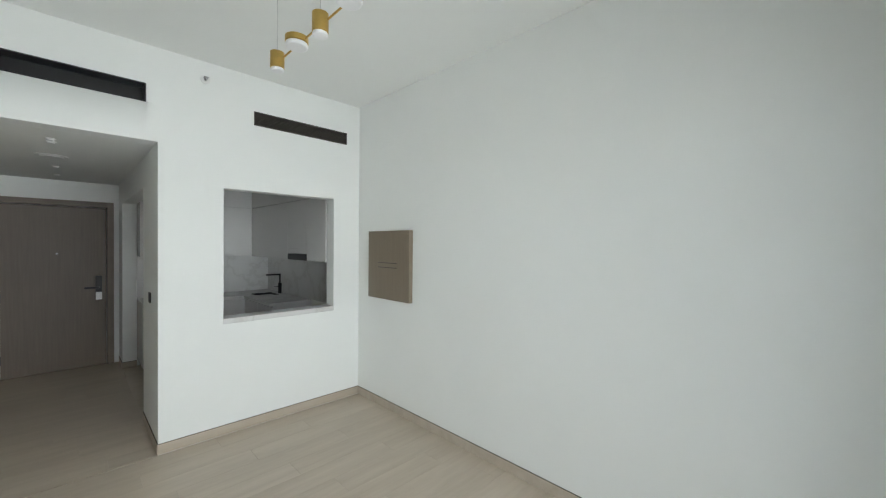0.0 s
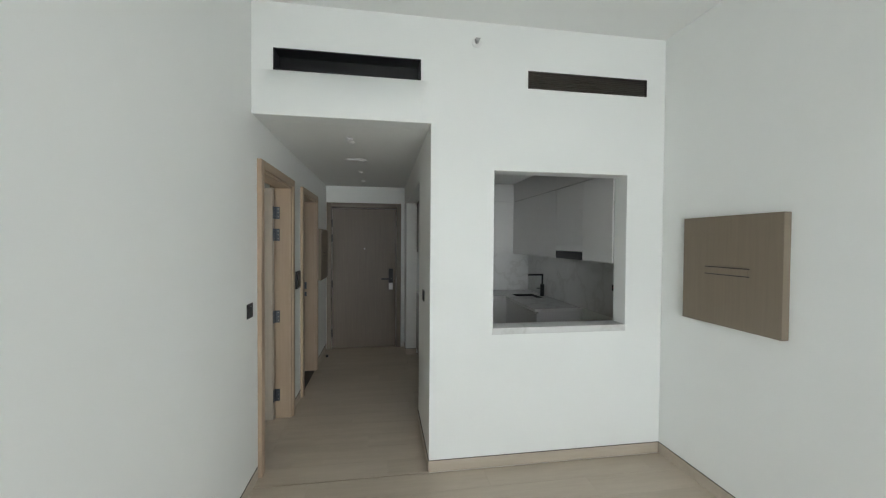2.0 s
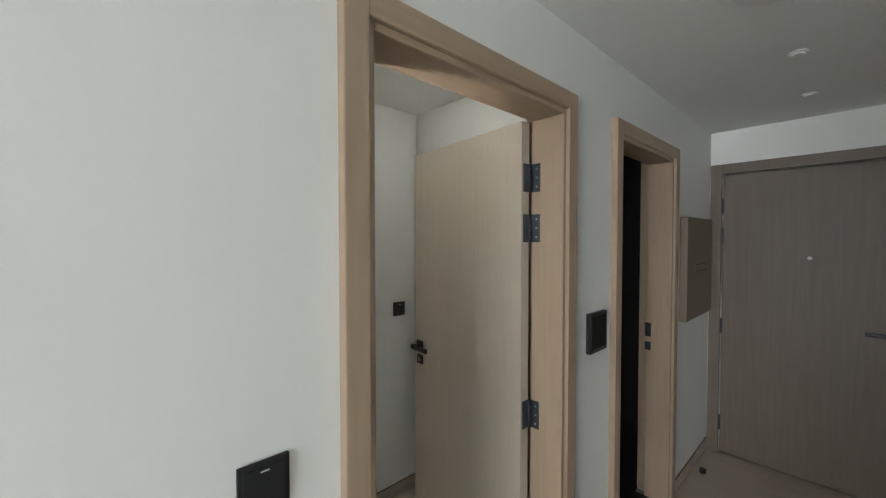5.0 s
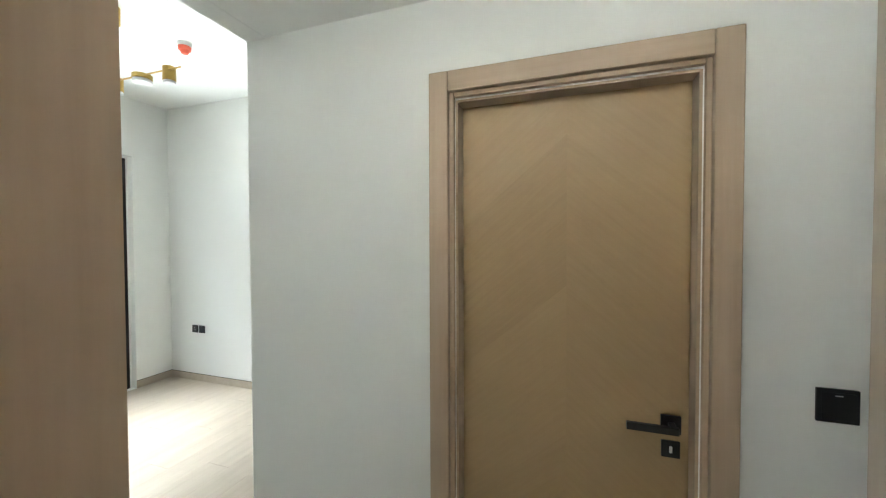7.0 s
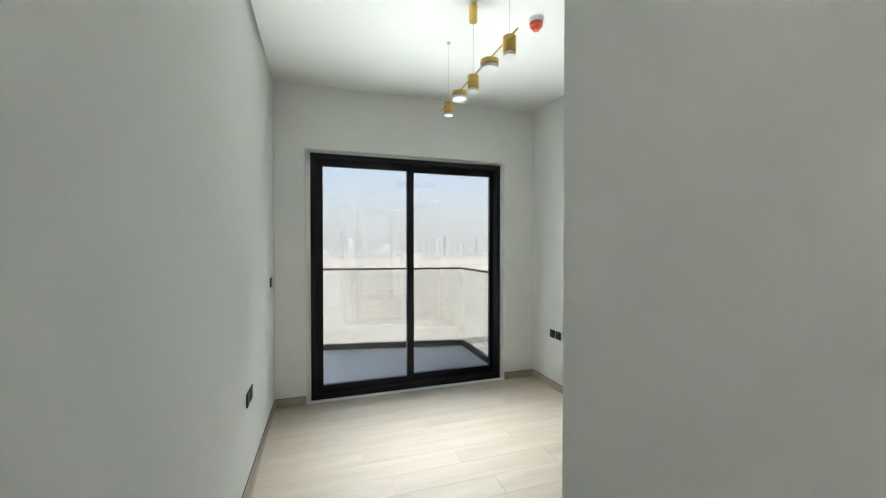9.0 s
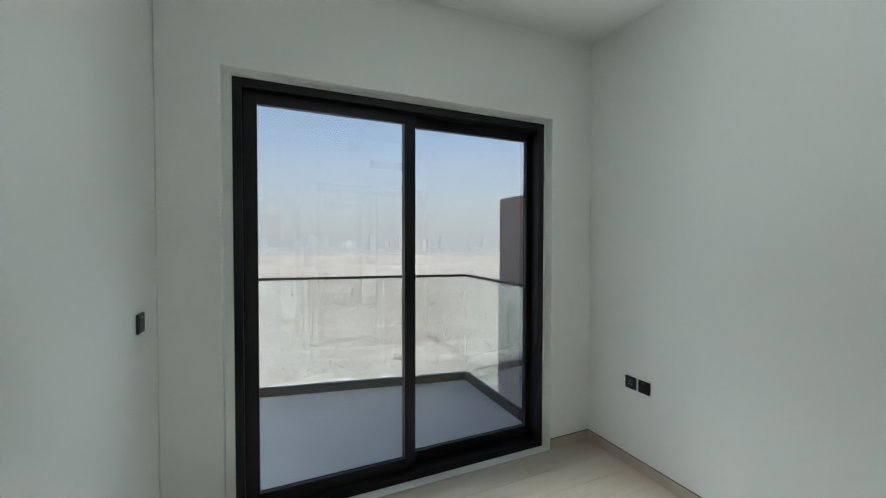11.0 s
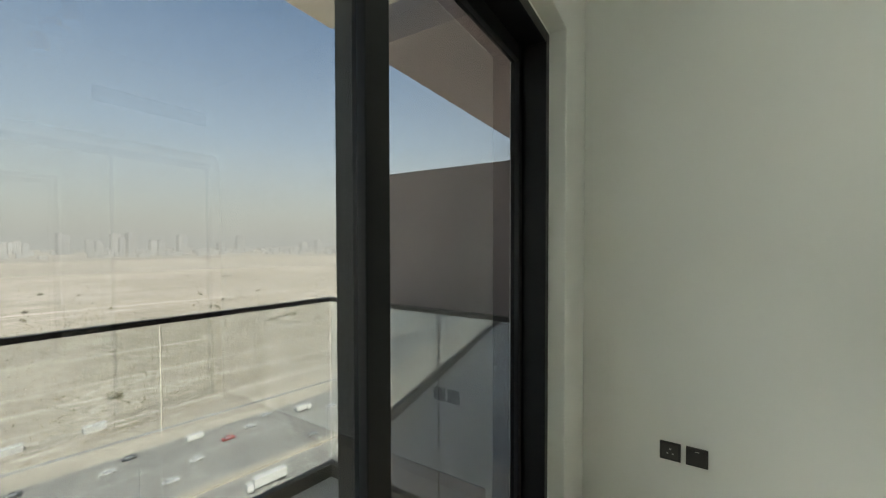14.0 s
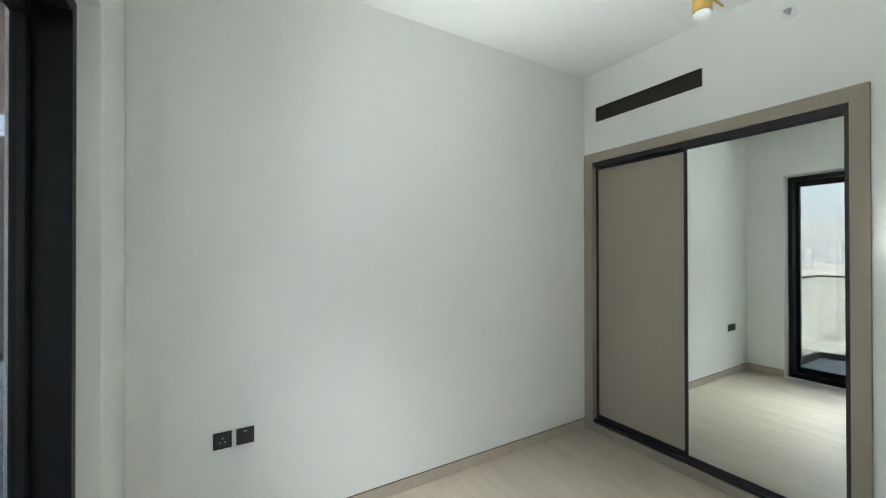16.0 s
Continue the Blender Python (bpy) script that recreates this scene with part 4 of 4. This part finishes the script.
part("red_rocker", rbox(2.480, 4.455, 1.18, 2.4862, 4.485, 1.2, r=0.001), M_red, bpy.data.objects["cooker_switch"], "red rocker")
cg = thing("ceiling_slot", (1.62, 5.2, ZH), "slim black slot diffuser in the kitchen ceiling", "ceiling vent")
part("slot", rbox(1.60, 4.3, ZH - 0.004, 1.64, 6.0, ZH, r=0.001), M_black, cg)

# ---- outside ----
GZ = -75.0
bm = bm_new()
bmesh.ops.create_circle(bm, cap_ends=True, segments=64, radius=4900, matrix=Matrix.Translation((0, 0, GZ)))
solid("ground", bm, M_sand, "pale scrubby desert plain reaching the horizon", "ground")
RD = Vector((-0.975, 0.222, 0)).normalized()
RN = Vector((-0.222, -0.975, 0)).normalized()
RC = Vector((-90, -132, GZ))


def strip(bm, s0, s1, o0, o1, z, h=0.0, base=RC, d=RD, n=RN):
    ps = [base + d * s + n * o for s, o in ((s0, o0), (s1, o0), (s1, o1), (s0, o1))]
    if h == 0:
        bm.faces.new([bm.verts.new((p.x, p.y, GZ + z)) for p in ps])
        return
    lo = [bm.verts.new((p.x, p.y, GZ)) for p in ps]
    hi = [bm.verts.new((p.x, p.y, GZ + z + h)) for p in ps]
    bm.faces.new(hi)
    for i in range(4):
        bm.faces.new((lo[i], lo[(i + 1) % 4], hi[(i + 1) % 4], hi[i]))


def up(bm):
    bmesh.ops.recalc_face_normals(bm, faces=bm.faces)
    for f in bm.faces:
        if len(bm.faces) and f.normal.z < -0.5:
            f.normal_flip()
    return bm


bm = bm_new()
strip(bm, -1300, 1300, -90, 45, 0.04)
solid("verge", up(bm), M_verge, "bare sandy verge along the highway", "ground")
bm = bm_new()
strip(bm, -1300, 1300, -13.5, 25.5, 0.1)
strip(bm, -1300, 1300, -48, -18, 0.1)
solid("road", up(bm), M_road, "grey dual-carriageway highway", "road")
bm = bm_new()
for o in (-12.6, 24.8, -18.8, -47.2):
    strip(bm, -700, 700, o - 0.12, o + 0.12, 0.16)
for k in range(-120, 120):
    strip(bm, k * 5, k * 5 + 3.4, 7.4, 8.3, 0.16)
for o in (11.8, 15.5, 19.2, 3.6, -0.1, -3.8, -7.5, -22.5, -26.2, -29.9, -33.6, -37.3, -41):
    for k in range(-70, 42):
        strip(bm, k * 9, k * 9 + 3.5, o - 0.16, o + 0.16, 0.16)
ob = solid("lane_markings", up(bm), M_line, "white lane markings on the highway", "road marking", kind="stuff")
bm = bm_new()
strip(bm, -900, 900, -17.2, -14.4, 0.2, 0.5)
solid("median", up(bm), M_verge, "raised sandy median kerb", "kerb")
bm = bm_new()
strip(bm, -900, 900, 38.0, 38.5, 0.0, 1.0)
solid("roadside_barrier", up(bm), M_city2, "long low concrete barrier beside the highway", "barrier")
for o, turn, w in ((62, 1.5, 1.6), (96, -2.5, 2.0), (128, 3.0, 1.8), (190, -1.0, 2.6), (300, 2.0, 4.0), (430, -3.0, 5.0)):
    bm = bm_new()
    _d = Matrix.Rotation(radians(turn), 3, "Z") @ RD
    strip(bm, -600, 900, -w, w, 0.06, base=RC + RN * o, d=_d, n=Vector((-_d.y, _d.x, 0)))
    solid("dirt_track", up(bm), M_track, "pale compacted dirt track across the desert", "track")
bm = bm_new()
for a, b, w in (((260, -820), (40, -2300), 26), ((330, -820), (120, -2300), 20)):
    d = Vector((b[0] - a[0], b[1] - a[1], 0))
    L = d.length
    d.normalize()
    strip(bm, 0, L, -w, w, 0.15, base=Vector((a[0], a[1], GZ)), d=d, n=Vector((d.y, -d.x, 0)))
solid("far_road", up(bm), M_road, "distant grey highway crossing the desert", "road")

HEAD = math.degrees(math.atan2(RD.y, RD.x))


def vehicle(kind, s, o, paint, toward):
    """A car, van, truck or bus on the highway."""
    L, W, H = {"car": (4.4, 1.8, 1.45), "van": (5.6, 2.0, 2.3), "truck": (6.5, 2.2, 2.8), "lorry": (12, 2.5, 3.6)}[kind]
    p = RC + RD * s * 1.5 + RN * o * 1.5
    v = thing({"lorry": "truck"}.get(kind, kind), (0, 0, 0), {"car": "car", "van": "white van", "truck": "box truck", "lorry": "long truck with a pale trailer"}[kind] + " driving on the highway", kind, "vehicles on the highway")
    bm = bm_new()
    if kind == "car":
        rbx(bm, -L / 2, -W / 2, 0.25, L / 2, W / 2, 0.85, 0.12)
        part("body", bm, paint, v)
        bm = bm_new()
        for q in bx(bm, -L * 0.32, -W * 0.45, 0.8, L * 0.2, W * 0.45, H):
            if q.co.z > 1:
                q.co.x *= 0.7
                q.co.y *= 0.85
        part("cabin", bm, M_pane, v)
        bm = bm_new()
        rbx(bm, -L * 0.22, -W * 0.37, H - 0.03, L * 0.13, W * 0.37, H + 0.03, 0.01)
        part("roof", bm, paint, v)
    else:
        c = 1.7 if kind != "van" else L
        if kind != "van":
            rbx(bm, -L / 2, -W / 2, 0.9, L / 2 - c - 0.3, W / 2, H, 0.05)
            part("cargo_box", bm, paint, v)
            bm = bm_new()
        rbx(bm, L / 2 - c, -W / 2, 0.4, L / 2, W / 2, min(H, 2.5), 0.15)
        part("cab", bm, M_car[0], v)
        part("windscreen", box(L / 2 - 0.4, -W * 0.42, 1.35, L / 2 + 0.01, W * 0.42, 2.05), M_pane, v)
    for x in ((-L * 0.32, L * 0.32) if kind != "lorry" else (-L * 0.4, -L * 0.3, L * 0.38)):
        for y in (-W / 2, W / 2 - 0.22):
            bm = bm_new()
            cyl(bm, (x, y, 0.34), 0.34 if kind in ("car", "van") else 0.48, 0.22, "Y", 14)
            part("wheel", bm, M_rubber, v)
    v.matrix_basis = pose(p.x, p.y, GZ + 0.1, 0, 0, HEAD + (0 if toward else 180))
    return v


rng = random.Random(4)
for s, o, kind, c in ((-45, 14, "car", 1), (-31, 10.5, "car", 0), (-27, 14.2, "car", 1), (-14, 13.6, "van", 0), (-60, 10.5, "car", 0), (4, 14.2, "car", 0), (13, 9.6, "truck", 0), (20, 6, "car", 0), (-8, 7.5, "car", 3),
                      (-2, 10, "car", 0), (30, 14, "car", 0), (36, 10.3, "car", 0), (48, 6, "car", 1), (-70, 6, "car", 0), (-16, 2.5, "car", 0), (60, 13, "car", 0), (75, 8, "truck", 0), (-22, -3, "car", 0), (8, -6, "car", 2), (25, 0, "car", 0), (-85, 3, "car", 0), (-105, 7, "truck", 0), (-112, -3, "car", 0), (-135, 11, "car", 0), (-160, 3, "van", 0), (-190, 7, "car", 0)):
    vehicle(kind, s, o, M_car[c], True)
for s, o, kind, c in ((-8, -18, "lorry", 0), (12, -22, "car", 0), (22, -15, "car", 2), (35, -25, "car", 0), (-30, -29, "truck", 0), (50, -18, "car", 0), (70, -22, "van", 0), (95, -15, "car", 2),
                      (-90, -18, "car", 0), (-120, -25, "van", 0), (-150, -15, "truck", 0), (-165, -22, "car", 0), (-200, -18, "car", 2)):
    vehicle(kind, s, o, M_car[c], False)


def street_lamp(s, o):
    """A tall grey column with two arms over both carriageways."""
    p = RC + RD * s * 1.5 + RN * o * 1.5
    v = thing("street_lamp", (0, 0, 0), "tall grey double-armed lamp column on the highway median", "street lamp", "median lamp columns")
    bm = bm_new()
    cyl(bm, (0, 0, 0), 0.16, 13, seg=10, r2=0.08)
    part("column", bm, M_city2, v)
    for k in (-1, 1):
        arm = part("arm", rbox(-0.05, min(0, k * 2.4), 12.9, 0.05, max(0, k * 2.4), 13.0, r=0.01), M_city2, v)
        part("lantern", rbox(-0.16, k * 2.6 - 0.4, 12.82, 0.16, k * 2.6 + 0.4, 12.98, r=0.04), M_city, arm)
    v.matrix_basis = pose(p.x, p.y, GZ + 0.6, 0, 0, HEAD)


for k in range(-5, 6):
    street_lamp(-28 + k * 38, -10.5)


def site_hut(x, y, l, w, turn):
    h = thing("site_hut", (0, 0, 0), "low white flat-roofed hut standing on the sand", "hut", "huts on the plain")
    part("body", box(-l / 2, -w / 2, 0, l / 2, w / 2, 2.3), M_city, h, smooth=False)
    part("roof", rbox(-l / 2 - 0.2, -w / 2 - 0.2, 2.3, l / 2 + 0.2, w / 2 + 0.2, 2.5, r=0.03), M_car[0], h)
    part("door", box(-0.5, w / 2, 0.05, 0.4, w / 2 + 0.05, 2.0), M_pane, h, smooth=False)
    h.matrix_basis = pose(x, y, GZ, 0, 0, turn)


for _x, _y, _l in ((-56.5, -199.0, 7), (-34.4, -203.0, 6)):
    site_hut(_x, _y, _l, 2.6, HEAD + 8)


def shrubs(name, count, rx, ry, size, label, leaves, blade=0.16, material=None):
    """Scattered dusty shrubs, each a ragged clump of small leaf blades."""
    vs, fs = [], []
    for _ in range(count):
        cx, cy = rng.uniform(*rx), rng.uniform(*ry)
        r = rng.uniform(*size)
        lobes = [(rng.gauss(0, r * 0.45), rng.gauss(0, r * 0.45), rng.uniform(0.3, 0.8) * r) for _ in range(4)]
        for _ in range(leaves):
            lx, ly, lz = rng.choice(lobes)
            q = Vector((cx + lx + rng.gauss(0, r * 0.3), cy + ly + rng.gauss(0, r * 0.3), GZ + max(0.05, lz + rng.gauss(0, r * 0.25))))
            e1 = Vector((rng.gauss(0, 1), rng.gauss(0, 1), rng.gauss(0, 1))).normalized() * r * blade
            e2 = Vector((rng.gauss(0, 1), rng.gauss(0, 1), rng.gauss(0, 1))).normalized() * r * blade
            n = len(vs)
            vs += [q - e1, q + e2, q + e1, q - e2]
            fs.append((n, n + 1, n + 2, n + 3))
    me = bpy.data.meshes.new(name)
    me.from_pydata([tuple(v) for v in vs], [], fs)
    me.materials.append(material or M_leaf)
    return tagged(new(name, me), label, "shrubs", kind="stuff")


shrubs("desert_shrubs", 120, (-700, 300), (-900, -205), (1.2, 3.4), "dusty grey-green shrubs scattered over the desert", 90)
shrubs("low_scrub", 13000, (-430, 230), (-500, -186), (0.3, 0.85), "low dry scrub tufts on the desert sand", 5, 0.48, M_scrub)
shrubs("far_scrub", 5000, (-900, 380), (-1000, -500), (0.5, 1.3), "far scrub tufts dotted over the plain", 4, 0.45, M_scrub)


def tower_block(x, y, w, d, h, mat):
    t = thing("apartment_tower", (x, y, GZ), "high-rise tower on the horizon, its colour paled for haze", "building", "skyline towers")
    part("shaft", box(x - w / 2, y - d / 2, GZ, x + w / 2, y + d / 2, GZ + h), mat, t, smooth=False)
    part("roof_plant", box(x - w * 0.3, y - d * 0.3, GZ + h, x + w * 0.3, y + d * 0.3, GZ + h + 5), mat, t, smooth=False)
    for i in range(int(h / 12)):
        z = GZ + 6 + i * 12
        part("window_band", box(x - w * 0.42, y + d / 2, z, x + w * 0.42, y + d / 2 + 0.3, z + 5), M_pane, t, smooth=False)


def sky_row(n, ang, dist, hh, ww):
    for _ in range(n):
        a = radians(rng.uniform(*ang))
        r = rng.uniform(*dist)
        tower_block(-r * math.sin(a), -r * math.cos(a), rng.uniform(*ww), rng.uniform(*ww), rng.uniform(*hh), rng.choice((M_city, M_city2)))


# clusters of towers: bearing, spread, count, heights
for a, da, n, h0, h1 in ((-7.5, 0.9, 3, 70, 125), (-5.2, 0.7, 3, 60, 90), (-2, 0.6, 2, 70, 100), (2.8, 0.3, 1, 80, 90), (4.2, 0.5, 3, 105, 140), (6.2, 0.9, 4, 80, 120), (9.5, 1.4, 4, 55, 85),
                         (13.2, 0.5, 3, 100, 125), (15.6, 0.9, 3, 60, 85), (18.5, 1.3, 6, 90, 130), (21.4, 0.6, 3, 70, 95), (23.5, 0.4, 2, 110, 125), (27.5, 2.5, 3, 50, 75), (30.2, 0.5, 2, 85, 115), (39.5, 1.5, 3, 55, 95), (52, 6, 4, 40, 70)):
    sky_row(n, (a - da, a + da), (3000, 3400), (h0, h1), (26, 52))
vs = bm_new()
for _ in range(900):
    a, r = radians(rng.uniform(-25, 85)), rng.uniform(2300, 4300)
    x, y, w, h = -r * math.sin(a), -r * math.cos(a), rng.uniform(14, 46), rng.uniform(7, 24)
    bx(vs, x - w / 2, y - 8, GZ, x + w / 2, y + 8, GZ + h)
solid("low_houses", vs, M_city2, "low pale houses along the horizon", "houses", kind="stuff")


def haze(name, radius, height, stops, label):
    """An upright see-through ring whose glow paints haze round the plain, thinning with height."""
    bm = bm_new()
    for k in range(0, 360, 3):
        a0, a1 = radians(k), radians(k + 3)
        q = [(-radius * math.sin(a), -radius * math.cos(a), z) for a, z in ((a0, GZ), (a1, GZ), (a1, height), (a0, height))]
        bm.faces.new([bm.verts.new(p) for p in q])
    bmesh.ops.remove_doubles(bm, verts=bm.verts, dist=0.1)
    m = bpy.data.materials.new(name)
    m.use_nodes = True
    nt = m.node_tree
    nt.nodes.clear()
    geo = nt.nodes.new("ShaderNodeNewGeometry")
    sp = nt.nodes.new("ShaderNodeSeparateXYZ")
    nt.links.new(geo.outputs["Position"], sp.inputs[0])
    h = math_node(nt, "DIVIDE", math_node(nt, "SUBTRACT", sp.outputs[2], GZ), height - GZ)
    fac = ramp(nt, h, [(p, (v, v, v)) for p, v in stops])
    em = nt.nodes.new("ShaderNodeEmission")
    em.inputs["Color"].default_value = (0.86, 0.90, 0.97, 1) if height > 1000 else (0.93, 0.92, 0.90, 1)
    # the emission is the painted haze; the ring is no light source
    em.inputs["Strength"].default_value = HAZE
    tr = nt.nodes.new("ShaderNodeBsdfTransparent")
    mx = nt.nodes.new("ShaderNodeMixShader")
    nt.links.new(fac, mx.inputs[0])
    nt.links.new(tr.outputs[0], mx.inputs[1])
    nt.links.new(em.outputs[0], mx.inputs[2])
    o = nt.nodes.new("ShaderNodeOutputMaterial")
    nt.links.new(mx.outputs[0], o.inputs[0])
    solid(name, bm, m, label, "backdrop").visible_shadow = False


haze("backdrop", 4750, 2600, [(0.0, 0.97), (0.12, 0.78), (0.45, 0.38), (1.0, 0.0)], "glowing backdrop ring that paints pale haze above the horizon")
# nearer glowing rings, added to pale the distance
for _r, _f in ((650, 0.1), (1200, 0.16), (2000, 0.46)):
    haze("backdrop_haze", _r, 500, [(0.0, _f), (0.25, _f * 0.8), (1.0, 0.0)], "thin glowing ring that paints haze over the far plain")

# ---- floor planks ----
PL, PW, GAP = 1.2, 0.2, 0.0008
_plank = {}


def plank(x0, y0, x1, y1):
    w, d = x1 - x0 - GAP, y1 - y0 - GAP
    if w < 0.01 or d < 0.01:
        return
    key = (round(w, 3), round(d, 3))
    if key not in _plank:
        bm = bm_new()
        e = 0.0006
        b = [bm.verts.new((sx * w / 2, sy * d / 2, -0.006)) for sx, sy in ((-1, -1), (1, -1), (1, 1), (-1, 1))]
        m = [bm.verts.new((sx * w / 2, sy * d / 2, -e * 0.6)) for sx, sy in ((-1, -1), (1, -1), (1, 1), (-1, 1))]
        t = [bm.verts.new((sx * (w / 2 - e), sy * (d / 2 - e), 0)) for sx, sy in ((-1, -1), (1, -1), (1, 1), (-1, 1))]
        bm.faces.new(t)
        for i in range(4):
            j = (i + 1) % 4
            bm.faces.new((b[i], b[j], m[j], m[i]))
            bm.faces.new((m[i], m[j], t[j], t[i]))
        me = bpy.data.meshes.new("plank")
        bm.to_mesh(me)
        bm.free()
        me.materials.append(M_floor)
        _plank[key] = me
    ob = new("plank", _plank[key])
    ob.location = ((x0 + x1) / 2, (y0 + y1) / 2, 0)
    ob.parent = floor


def lay(x0, y0, x1, y1):
    r0, r1 = math.floor(y0 / PW), math.ceil(y1 / PW)
    for r in range(r0, r1):
        off = (r * 0.437) % 1.0 * PL
        k0, k1 = math.floor((x0 - off) / PL), math.ceil((x1 - off) / PL)
        for k in range(k0, k1):
            plank(max(x0, off + k * PL), max(y0, r * PW), min(x1, off + (k + 1) * PL), min(y1, (r + 1) * PW))


lay(XL, BF, XR, YK)
lay(XL, YK, XC, YE)
lay(XC, 4.62, 2.2, 6.6)
lay(BR, BF, BL, BW)
lay(BP, BW, BL, BE)
lay(BL, BW, BD, BE)
lay(BD, D1[0] + 0.01, XL, D1[1] - 0.01)
